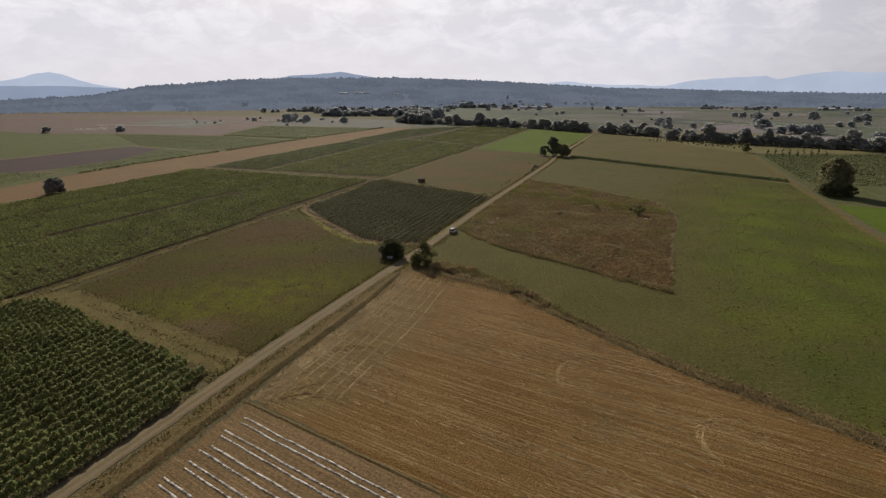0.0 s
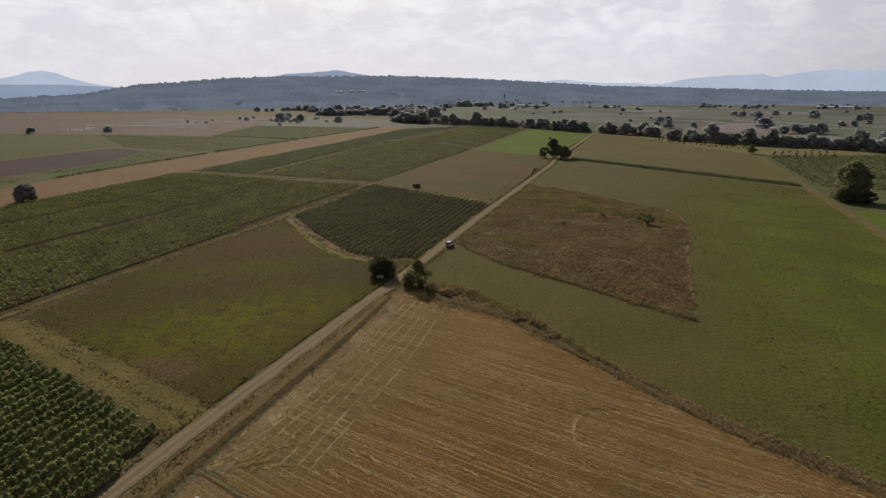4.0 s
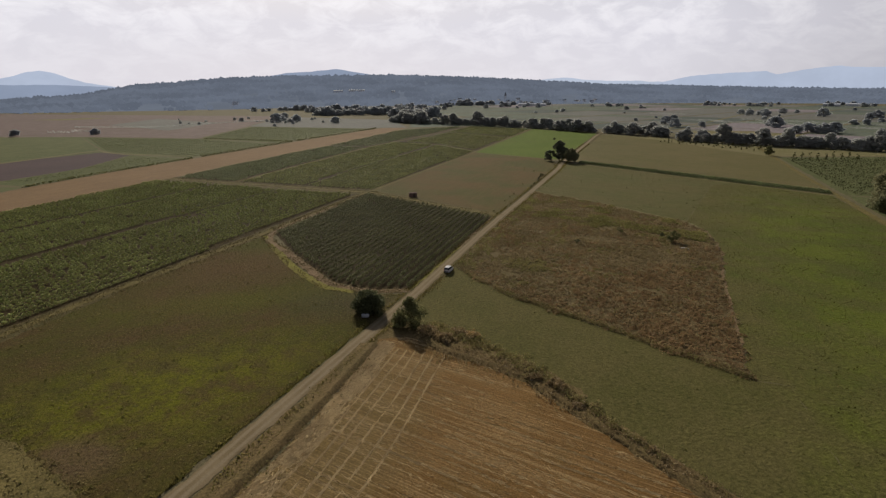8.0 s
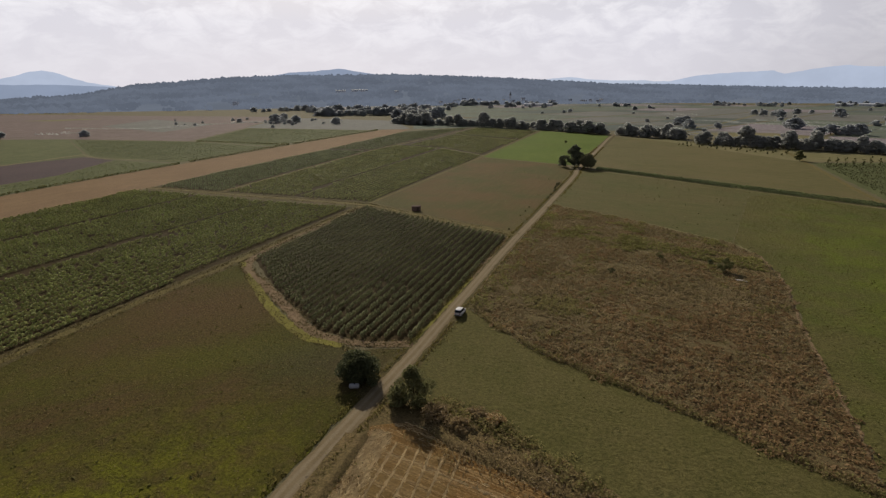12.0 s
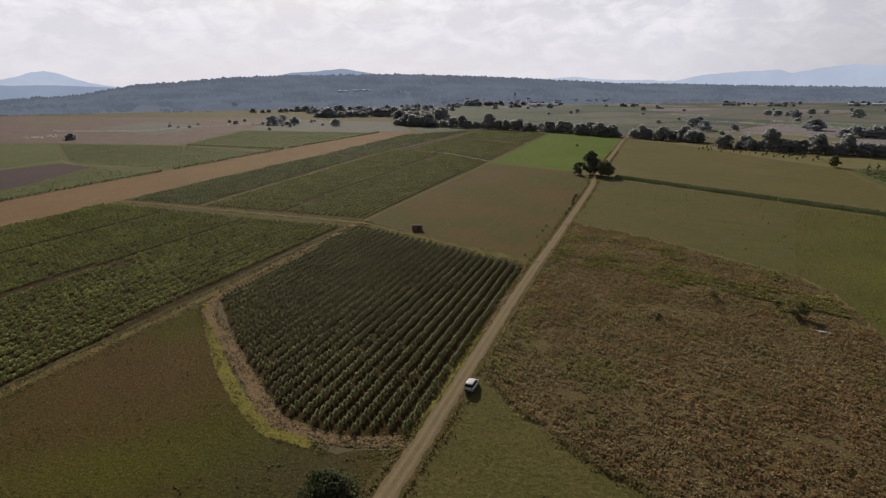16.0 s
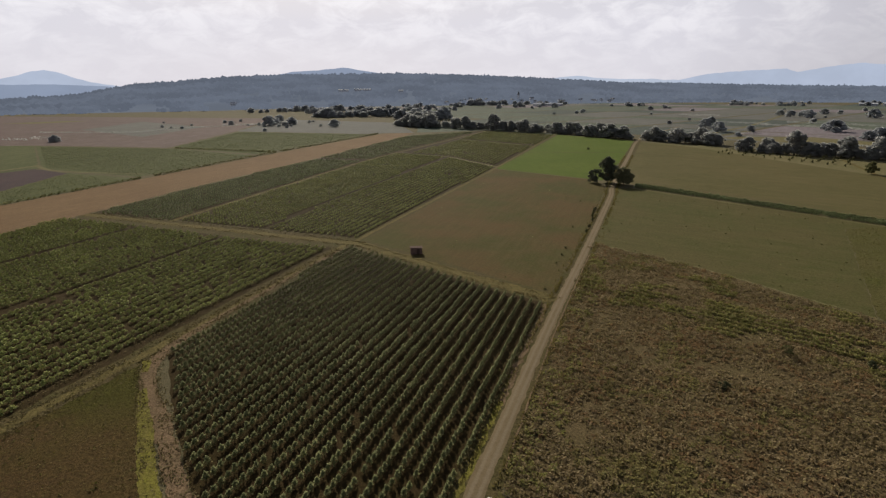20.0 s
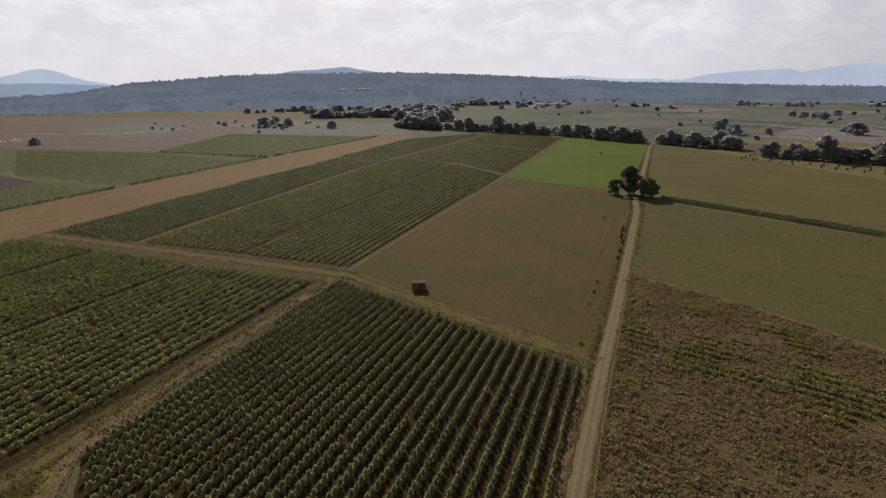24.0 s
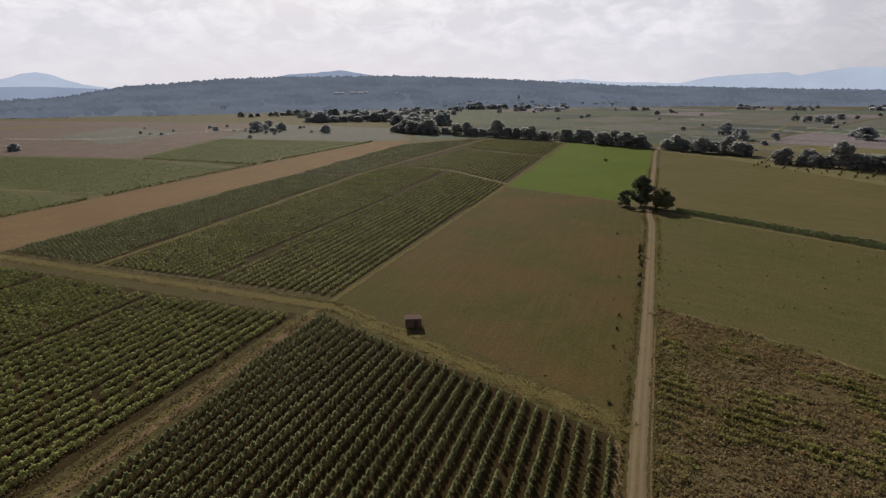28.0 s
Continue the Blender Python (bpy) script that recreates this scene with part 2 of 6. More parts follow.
# meadow: olive by the fallow field, a long lush stretch further off
k = Mat("turning_meadow", 0.95)
small = k.noise(1.7, 6, 0.8)
base = k.mix(k.span(k.noise(0.05, 5, 0.65), 0.34, 0.66), (0.118, 0.102, 0.037), (0.098, 0.091, 0.029))
base = k.mix(k.span(k.noise(0.3, 4, 0.7), 0.4, 0.75, 0, 0.5), base, (0.128, 0.108, 0.044))
lush = k.math("MULTIPLY", k.near(114, 60, 31, 0.6, 4.2), k.span(k.noise(0.07, 5, 0.7), 0.3, 0.62, 0.3, 1.0))
green = k.mix(k.span(k.noise(0.035, 4, 0.6), 0.38, 0.62), (0.072, 0.095, 0.016), (0.112, 0.132, 0.02))
base = k.mix(lush, base, green)
rut = k.span(k.noise(1.0, 4, 0.7, k.stretch(92, 16.0, 1.1)), 0.5, 0.7)
base = k.mix(k.math("MULTIPLY", rut, 0.3), base, (0.15, 0.13, 0.045))
base = k.mix(k.span(k.noise(0.9, 5, 0.8), 0.52, 0.7, 0, 0.6), base, (0.045, 0.048, 0.015))
out = k.n.new("ShaderNodeVectorMath")
out.operation = "SCALE"
k.l.new(base, out.inputs[0])
k.l.new(k.span(small, 0.25, 0.75, 0.5, 1.34), out.inputs["Scale"])
k.bump(k.math("MULTIPLY_ADD", k.noise(0.75, 4, 0.7), 0.8, k.math("MULTIPLY", small, 0.6)), 0.9, 0.4)
M_MEADOW = k.color(out.outputs[0])

# cut stubble with pale straw streaks along the drills, a headland along the track
k = Mat("stubble", 0.9)
drill = k.noise(1.0, 5, 0.75, k.stretch(-12, 34.0, 0.42))
broad = k.noise(1.0, 4, 0.65, k.stretch(-12, 30.0, 3.0))
fine = k.noise(3.2, 5, 0.8)
base = k.mix(k.span(k.noise(0.035, 4, 0.6), 0.38, 0.62), (0.166, 0.090, 0.029), (0.208, 0.116, 0.040))
base = k.mix(k.span(k.noise(0.06, 4, 0.6), 0.56, 0.74, 0, 0.55), base, (0.135, 0.10, 0.034))
base = k.mix(k.math("MULTIPLY", k.near(17, -46, 34, 0.5, 0.3, 92), 0.75), base, (0.185, 0.132, 0.052))
base = k.mix(k.span(drill, 0.48, 0.62, 0, 0.85), base, (0.35, 0.24, 0.118))
base = k.mix(k.span(k.noise(1.0, 4, 0.7, k.stretch(-12, 40.0, 0.34)), 0.54, 0.66, 0, 0.6), base, (0.085, 0.05, 0.018))
base = k.mix(k.span(broad, 0.5, 0.72, 0, 0.45), base, (0.33, 0.225, 0.11))
out = k.n.new("ShaderNodeVectorMath")
out.operation = "SCALE"
k.l.new(base, out.inputs[0])
k.l.new(k.span(fine, 0.25, 0.75, 0.45, 1.5), out.inputs["Scale"])
k.bump(fine, 1.0, 0.3)
M_STUBBLE = k.color(out.outputs[0])

M_TILLED = field_material("mulch_bed_soil", (0.175, 0.115, 0.055), (0.14, 0.092, 0.045), (0.21, 0.14, 0.075), 0.1, 2.6, -15, 0.3, 0.35, grain=0.5)
M_BANK = field_material("bank_grass", (0.142, 0.099, 0.046), (0.112, 0.085, 0.036), (0.175, 0.126, 0.062), 0.15, 2.6, grain=0.5)

# gravel track: two pale wheel lanes, a darker crown and verges
k = Mat("gravel_track", 0.92)
uv = k.n.new("ShaderNodeUVMap")
uv.uv_map = "across"
su = k.n.new("ShaderNodeSeparateXYZ")
k.l.new(uv.outputs[0], su.inputs[0])
wob = k.math("MULTIPLY_ADD", k.noise(0.5, 4, 0.7), 0.16, -0.08)
u = k.math("ADD", su.outputs["X"], wob)
off = k.math("ABSOLUTE", k.math("SUBTRACT", k.math("ABSOLUTE", k.math("SUBTRACT", u, 0.5)), 0.22))
lane = k.span(off, 0.15, 0.05)
grit = k.noise(4.5, 5, 0.8)
base = k.mix(k.span(k.noise(0.12, 4, 0.6), 0.35, 0.65), (0.165, 0.124, 0.07), (0.195, 0.148, 0.088))
base = k.mix(lane, base, (0.215, 0.168, 0.108))
base = k.mix(k.span(k.noise(0.9, 4, 0.7), 0.55, 0.7, 0, 0.5), base, (0.19, 0.15, 0.09))
out = k.n.new("ShaderNodeVectorMath")
out.operation = "SCALE"
k.l.new(base, out.inputs[0])
k.l.new(k.span(grit, 0.25, 0.75, 0.8, 1.2), out.inputs["Scale"])
k.bump(grit, 0.5, 0.06)
M_TRACK = k.color(out.outputs[0])

M_VINE_A = leaf_material("vine_leaves", (0.064, 0.076, 0.03), (0.28, 0.288, 0.118), (0.30, 0.235, 0.11), 0.05, 0.05)
M_VINE_B = leaf_material("broad_vine_leaves", (0.11, 0.13, 0.045), (0.32, 0.34, 0.125), (0.30, 0.23, 0.10), 0.06, 0.3)
M_VINE_D = leaf_material("yellowing_vine_leaves", (0.13, 0.158, 0.045), (0.41, 0.44, 0.15), (0.37, 0.29, 0.118), 0.14, 0.18)
M_VINE_E = leaf_material("bluish_vine_leaves", (0.10, 0.126, 0.055), (0.34, 0.38, 0.18), (0.33, 0.27, 0.12), 0.04, 0.18)
M_LEAF_DARK = leaf_material("dark_tree_leaves", (0.04, 0.048, 0.024), (0.15, 0.155, 0.078), None, 0, 0.35)
M_LEAF_OLIVE = leaf_material("olive_tree_leaves", (0.08, 0.086, 0.034), (0.21, 0.2, 0.09), (0.200, 0.163, 0.075), 0.06, 0.35)
M_LEAF_PALE = leaf_material("dusty_tree_leaves", (0.13, 0.13, 0.07), (0.28, 0.265, 0.15), None, 0, 0.5)
# pale grey stands in for haze; the foliage itself is much darker
M_LEAF_FAR = leaf_material("hazed_hedgerow_leaves", (0.40, 0.40, 0.385), (0.44, 0.44, 0.42), None, 0, 0.7)
M_LEAF_DUSK = leaf_material("dusky_bush_leaves", (0.15, 0.137, 0.125), (0.21, 0.192, 0.17), None, 0, 0.3)
# paler and bluer again, in place of the air before the farthest trees
M_LEAF_HAZE = leaf_material("hazed_distant_leaves", (0.42, 0.435, 0.45), (0.45, 0.465, 0.48), None, 0, 0.7)
M_WEEDS = leaf_material("dry_weeds", (0.185, 0.14, 0.072), (0.32, 0.245, 0.135), (0.22, 0.19, 0.07), 0.2, 0.35)
M_REDWEEDS = leaf_material("withered_weeds", (0.185, 0.12, 0.058), (0.32, 0.21, 0.108), (0.24, 0.19, 0.08), 0.15, 0.35)
M_GREENVINE = leaf_material("wild_vine_leaves", (0.13, 0.13, 0.042), (0.32, 0.30, 0.10), (0.28, 0.21, 0.10), 0.15, 0.35)
M_EDGEWEEDS = leaf_material("edge_weeds", (0.15, 0.118, 0.052), (0.29, 0.225, 0.105), (0.19, 0.19, 0.06), 0.3, 0.35)
M_GREENWEEDS = leaf_material("green_weeds", (0.15, 0.135, 0.05), (0.28, 0.245, 0.095), (0.28, 0.21, 0.10), 0.2, 0.35)
M_GRASS = leaf_material("grass_tufts", (0.09, 0.075, 0.024), (0.18, 0.15, 0.05), (0.24, 0.18, 0.09), 0.1, 0.45)
M_STRAW = leaf_material("straw", (0.34, 0.225, 0.10), (0.60, 0.45, 0.24), None, 0, 0.1)
M_BRAMBLE = leaf_material("bramble_leaves", (0.155, 0.112, 0.056), (0.32, 0.235, 0.125), (0.42, 0.34, 0.24), 0.10, 0.4)
M_TUFT = leaf_material("dark_grass_tufts", (0.08, 0.078, 0.025), (0.165, 0.152, 0.048), (0.19, 0.15, 0.065), 0.12, 0.45)
# dark leaves lightened in colour to stand in for 300 m of haze
M_LEAF_MID = leaf_material("hazy_tree_leaves", (0.075, 0.085, 0.062), (0.200, 0.206, 0.138), None, 0, 0.35)
M_CROP = leaf_material("dull_crop_leaves", (0.10, 0.115, 0.052), (0.18, 0.195, 0.09), (0.22, 0.18, 0.10), 0.1, 0.3)
M_CROP_DARK = leaf_material("dark_crop_leaves", (0.065, 0.073, 0.033), (0.125, 0.132, 0.06), (0.15, 0.12, 0.07), 0.1, 0.3)
M_DRYTUFT = leaf_material("dry_grass_tufts", (0.09, 0.072, 0.028), (0.20, 0.16, 0.068), (0.24, 0.18, 0.09), 0.1, 0.3)
M_BARK = plain("bark", (0.09, 0.065, 0.045), 0.9, vary=0.4, scale=4, bump=0.6)

# ---- builders ----
from mathutils.geometry import delaunay_2d_cdt

rng = np.random.default_rng(7)


def mesh_from(name, verts, faces, material=None, smooth=False):
    """A mesh from arrays of points and of equal-sided faces."""
    verts, faces = np.asarray(verts, np.float32), np.asarray(faces, np.int32)
    me = bpy.data.meshes.new(name)
    side = faces.shape[1]
    me.vertices.add(len(verts))
    me.vertices.foreach_set("co", verts.ravel())
    me.loops.add(faces.size)
    me.loops.foreach_set("vertex_index", faces.ravel())
    me.polygons.add(len(faces))
    me.polygons.foreach_set("loop_start", np.arange(0, faces.size, side, dtype=np.int32))
    if smooth:
        me.polygons.foreach_set("use_smooth", np.ones(len(faces), bool))
    me.update(calc_edges=True)
    if material:
        me.materials.append(material)
    return me


def part(name, shape, material, parent, label=""):
    """One mesh object, from a bmesh or a mesh, under a thing or under a part."""
    if isinstance(shape, bmesh.types.BMesh):
        me = bpy.data.meshes.new(name)
        shape.to_mesh(me)
        shape.free()
    else:
        me = shape
    if material and not me.materials:
        me.materials.append(material)
    ob = new(name, me)
    ob.parent = parent
    return tagged(ob, label)


def leaves(points, size, flatness=0.0, gen=rng, slim=1.0):
    """Arrays of small four-sided leaves about the points; flatness 1 lays them level, slim narrows them."""
    points = np.asarray(points, float)
    n = len(points)
    size = np.broadcast_to(np.asarray(size, float), (n,))[:, None]
    flatness = np.broadcast_to(np.asarray(flatness, float), (n,))
    a = gen.normal(size=(n, 3))
    a[:, 2] *= 1 - flatness
    a /= np.linalg.norm(a, axis=1, keepdims=True)
    b = gen.normal(size=(n, 3))
    b[:, 2] *= 1 - flatness
    b -= a * (a * b).sum(1, keepdims=True)
    b /= np.linalg.norm(b, axis=1, keepdims=True) + 1e-9
    a, b = a * size * 0.5, b * size * 0.5 * slim
    bend = np.cross(a, b) / (size + 1e-9) * gen.uniform(-0.6, 0.6, (n, 1))
    v = np.stack([points - a, points - b + bend, points + a, points + b + bend], 1).reshape(-1, 3)
    return v, np.arange(4 * n).reshape(n, 4)


def facing_leaves(points, normals, size, spread, gen=rng, slim=1.0):
    """Four-sided leaves that face along the given normals, more or less."""
    points = np.asarray(points, float)
    n = len(points)
    size = np.broadcast_to(np.asarray(size, float), (n,))[:, None]
    up = np.asarray(normals, float) + gen.normal(0, 1, (n, 3)) * spread
    up /= np.linalg.norm(up, axis=1, keepdims=True) + 1e-9
    a = np.cross(up, gen.normal(size=(n, 3)))
    a /= np.linalg.norm(a, axis=1, keepdims=True) + 1e-9
    b = np.cross(up, a)
    bend = up * size * gen.uniform(-0.15, 0.15, (n, 1))
    a, b = a * size * 0.5, b * size * 0.5 * slim
    v = np.stack([points - a, points - b + bend, points + a, points + b + bend], 1).reshape(-1, 3)
    return v, np.arange(4 * n).reshape(n, 4)


def blades(points, height, width, gen=rng, lean=0.35):
    """Upright tufts: one leaning four-sided blade for each point on the ground."""
    points = np.asarray(points, float)
    n = len(points)
    height = np.broadcast_to(np.asarray(height, float), (n,))
    turn = gen.uniform(0, 2 * np.pi, n)
    side = np.stack([np.cos(turn), np.sin(turn), 0 * turn], 1) * (width * gen.uniform(0.6, 1.3, n))[:, None] * 0.5
    tip = np.stack([gen.normal(0, lean, n) * height, gen.normal(0, lean, n) * height, height], 1)
    v = np.stack([points - side, points + side, points + tip + side * 0.45, points + tip - side * 0.45], 1).reshape(-1, 3)
    return v, np.arange(4 * n).reshape(n, 4)


def joined(*pieces):
    vs, fs, at = [], [], 0
    for v, f in pieces:
        vs.append(v)
        fs.append(np.asarray(f) + at)
        at += len(v)
    return np.concatenate(vs), np.concatenate(fs)


def tube(points, radii, sides=7):
    """A tapered limb along the points."""
    v, f = [], []
    for i, (p, r) in enumerate(zip(points, radii)):
        for s in range(sides):
            t = 2 * math.pi * s / sides
            v.append((p[0] + r * math.cos(t), p[1] + r * math.sin(t), p[2]))
        if i:
            for s in range(sides):
                a, b = (i - 1) * sides + s, (i - 1) * sides + (s + 1) % sides
                f.append((a, b, b + sides, a + sides))
    return np.array(v), np.array(f)


def box(bm, size, at=(0, 0, 0), bevel=0.0):
    got = bmesh.ops.create_cube(bm, size=1.0, matrix=Matrix.Translation(at) @ Matrix.Diagonal((*size, 1)))
    if bevel:
        edges = list({e for v in got["verts"] for e in v.link_edges})
        bmesh.ops.bevel(bm, geom=edges, offset=bevel, segments=2, affect="EDGES")
    return bm


def inside(poly, x, y):
    """Which of the points lie in the polygon."""
    ins = np.zeros(len(x), bool)
    for (x1, y1), (x2, y2) in zip(poly, poly[1:] + poly[:1]):
        if y1 != y2:
            ins ^= ((y1 > y) != (y2 > y)) & (x < (x2 - x1) * (y - y1) / (y2 - y1) + x1)
    return ins


def scatter(poly, count, gen=rng):
    xs, ys = [p[0] for p in poly], [p[1] for p in poly]
    x, y = gen.uniform(min(xs), max(xs), count * 2), gen.uniform(min(ys), max(ys), count * 2)
    keep = inside(poly, x, y)
    return np.stack([x[keep], y[keep], 0 * x[keep]], 1)[:count]


def patchiness(p, scale, seed=0.0):
    return np.array([noise.noise(Vector((x * scale, y * scale, seed))) for x, y, *_ in p])


def field(name, poly, z, material, label, category="field", ragged=0.5, step=1.6):
    """A piece of ground with a slightly ragged edge, a few centimetres above the sheet under it."""
    outline = []
    for (x1, y1), (x2, y2) in zip(poly, poly[1:] + poly[:1]):
        n = max(1, int(math.hypot(x2 - x1, y2 - y1) / step))
        for i in range(n):
            x, y = x1 + (x2 - x1) * i / n, y1 + (y2 - y1) * i / n
            jx, jy = (noise.noise(Vector((x * 0.3, y * 0.3, c))) + 0.7 * noise.noise(Vector((x * 1.1, y * 1.1, c))) for c in (3, 9))
            outline.append(Vector((x + ragged * jx, y + ragged * jy)))
    n = len(outline)
    points, _, tris, *_ = delaunay_2d_cdt(outline, [(i, (i + 1) % n) for i in range(n)], [list(range(n))], 1, 1e-4)
    bm = bmesh.new()
    corners = [bm.verts.new((p.x, p.y, z)) for p in points]
    for tri in tris:
        f = bm.faces.new([corners[i] for i in tri])
        f.normal_update()
        if f.normal.z < 0:
            f.normal_flip()
    ob = part(name, bm, material, None)
    return tagged(ob, label, category, kind="structure")


def smooth_line(points, step=2.0):
    """Points close together along a gently rounded line through the given ones."""
    p = [Vector(q) for q in points]
    out = []
    for i in range(len(p) - 1):
        a, b, c, d = p[max(i - 1, 0)], p[i], p[i + 1], p[min(i + 2, len(p) - 1)]
        n = max(1, int((c - b).length / step))
        for j in range(n):
            t = j / n
            out.append(0.5 * ((2 * b) + (c - a) * t + (2 * a - 5 * b + 4 * c - d) * t * t + (3 * b - a - 3 * c + d) * t ** 3))
    return out + [p[-1]]


def ribbon(name, line, width, profile, material, label, category, z=0.0, ragged=0.15, step=0.9):
    """A strip along a line, with a cross profile of (share across, height)."""
    line = smooth_line(line, step)
    v, f, us = [], [], []
    n = len(profile)
    for i, p in enumerate(line):
        d = line[min(i + 1, len(line) - 1)] - line[max(i - 1, 0)]
        side = Vector((d.y, -d.x)).normalized()
        jitter = ragged * (noise.noise(Vector((p.x * 0.4, p.y * 0.4, 1.7))) + noise.noise(Vector((p.x * 1.3, p.y * 1.3, 4.7))))
        across = width(p) if callable(width) else width
        for j, (u, h) in enumerate(profile):
            w = (u - 0.5) * across + (jitter if u in (0, 1) else 0)
            lift = h * (1 + 0.35 * noise.noise(Vector((p.x * 0.5, p.y * 0.5, 4.0 + j))))
            v.append((p.x + side.x * w, p.y + side.y * w, z + lift))
            us.append(u)
        if i:
            for j in range(n - 1):
                a = (i - 1) * n + j
                f.append((a, a + 1, a + n + 1, a + n))
    me = mesh_from(name, v, f, material)
    layer = me.uv_layers.new(name="across")
    idx = np.array(f).ravel()
    coords = np.zeros((len(idx), 2), np.float32)
    coords[:, 0] = np.array(us)[idx]
    layer.data.foreach_set("uv", coords.ravel())
    return tagged(new(name, me), label, category, kind="structure")


def stuff(name, pieces, material, label, category):
    v, f = joined(*pieces)
    return tagged(new(name, mesh_from(name, v, f, material)), label, category, kind="stuff")


# ---- the ground ----
bm = bmesh.new()
bmesh.ops.create_grid(bm, x_segments=24, y_segments=24, size=6500)
tagged(part("ground", bm, M_GROUND, None), "flat olive-brown valley floor of dry grass", "ground", kind="structure")

P_A = [(2.4, 22), (-6.5, 18.5), (-17, 20), (-29, 29), (-42, 39), (-60.5, 56), (-66, 133), (-0.2, 106.5)]
P_B = [(2.6, -68), (-54, -54.5), (-62, -62), (-70, -160), (2.6, -160)]
P_C = [(3.2, -66), (-56, -49), (-64.5, -20), (-65.5, 54), (-48, 38.8), (-32.5, 25.2), (-18, 16), (-5, 15.2), (3.0, 18.6), (3.2, -10)]
P_D = [(-70.5, 131), (-67.5, 60), (-65, 0), (-63, -60), (-66, -200), (-168, -200), (-172, -60), (-178, 20), (-187, 131)]
P_E = [(-69.5, 143.5), (-73, 336), (-83, 584), (-168, 618), (-219, 512), (-201, 326), (-187, 142)]
P_F = [(-187.5, 138), (-195.5, 207), (-202.5, 326), (-221, 513), (-232, 560), (-258, 540), (-252, 377), (-242, 222), (-237, 145), (-230, 91), (-214, 20), (-205, -60), (-200, -200), (-170, -200), (-174, -60), (-180, 20)]
P_G = [(-66, 142), (-71.5, 318), (-9, 294.5), (-2, 270), (0.4, 180), (1, 111), (-1, 108.5), (-65, 136)]
P_H = [(-72, 319), (-78, 460), (-84, 590), (-2.5, 541), (-2, 420), (-6, 295)]
P_I = [(7.2, 43), (23, 28), (49, 14), (73, 0.5), (74.4, 56), (76.5, 84), (74, 110), (68, 122), (55, 132), (46, 139), (40, 143.5), (22, 155), (5, 163.5)]
P_J = [(8, 6), (21, -4), (38, -9), (52, -20), (74, -36), (82, -42), (79, 0), (73, 0.5), (49, 13.5), (23, 27.5), (7, 42)]
P_K = [(73.2, 0.8), (79, 0.2), (82, -42), (99, -52), (190, -105), (200, -60), (139, 40), (134.5, 120), (133, 200), (100, 225), (84, 213), (68.5, 122.5), (74.3, 110.4), (76.8, 84), (74.6, 56)]
P_L = [(4, 164), (22, 155.6), (40, 144), (55, 132.6), (68.3, 122.6), (84, 214), (100, 224), (76, 238), (11, 274), (3.2, 274)]
P_N = [(4, 291), (70, 258), (133, 212), (135, 364), (100, 415), (66, 470), (40, 505), (3, 530)]
P_S = [(12.8, -72), (12.2, -63), (11.5, -36), (9.6, -14), (8.2, -6), (13, -3.5), (20, -6), (37, -12), (51.5, -23), (73.5, -39), (94.5, -50.5), (99, -54), (190, -110), (190, -180), (60, -120), (50, -82)]
P_T = [(13.4, -73), (50, -82), (62, -121), (70, -180), (13, -180)]

field("vineyard_ground", P_A, 0.024, M_VINE_SOIL, "dark brown soil between the rows of a vineyard")
field("vineyard_ground", P_B, 0.028, M_ROUGH, "dark weedy soil under a dense vineyard")
field("pasture", P_C, 0.032, M_PASTURE, "rough brown pasture with a greener hollow")
field("vineyard_ground", P_D, 0.036, M_VINE_SOIL, "brown soil of a wide vineyard block")
field("vineyard_ground", P_E, 0.040, M_VINE_SOIL, "brown soil of a long vineyard block")
field("tilled_band", P_F, 0.044, M_BAND, "long band of bare orange-brown tilled earth", ragged=1.2)
field("mown_field", P_G, 0.024, M_BROWN, "flat mown olive-brown field beside the track")
field("clover_field", P_H, 0.028, M_LUSH, "bright green field in front of a tree line")
field("weed_field", P_I, 0.032, M_WEED, "overgrown fallow field of brown weeds", ragged=0.6)
field("grass_strip", P_J, 0.036, M_MEADOW, "strip of short green grass beside the fallow field")
field("meadow", P_K, 0.040, M_MEADOW, "wide green meadow with scattered darker tufts", ragged=0.8)
field("meadow", P_L, 0.044, M_MOWN, "olive mown meadow with scattered clods")
field("meadow", P_N, 0.024, M_OLIVE, "olive meadow below the far tree line")
field("pale_edge", [(4, 530), (40, 505), (66, 470), (100, 415), (135, 366), (150, 440), (80, 466), (68, 512)], 0.028, M_PALE, "pale dry grass along the foot of the tree line")
field("stubble_field", P_S, 0.032, M_STUBBLE, "cut stubble field with pale straw lines")
field("mulch_bed", P_T, 0.036, M_TILLED, "bare brown bed with glossy film strips")

field("worn_ground", [(6.2, -17), (8.4, -15.5), (10.5, -9), (13.5, -4.2), (17.5, -3.6), (17, 0.5), (14.5, 7), (9, 9.5), (6.3, 14)], 0.0285, M_BANK, "trodden brown ground at the field entrance", "ground", 0.6)
# the borders between them
FLAT = [(0, 0.01), (0.5, 0.04), (1, 0.01)]
ribbon("dry_border", [(3, 21), (-6, 17.6), (-17.6, 19), (-30, 28), (-43, 38), (-61.5, 55), (-66.2, 96), (-67, 130)], 2.6, FLAT, M_DRY, "brown dry mown border round a vineyard", "border", 0.048, 0.35, 0.6)
ribbon("green_border", [(-9, 15.6), (-18, 16.6), (-32, 25.6), (-46.5, 38), (-62, 53)], 2.3, FLAT, M_FRESH, "yellow-green strip of fresh grass", "border", 0.045, 0.3, 0.6)
ribbon("green_border", [(2.6, 20), (2.3, 45), (1.7, 62)], 0.9, FLAT, M_FRESH, "narrow yellow-green grass verge by the track", "border", 0.044, 0.4, 0.6)
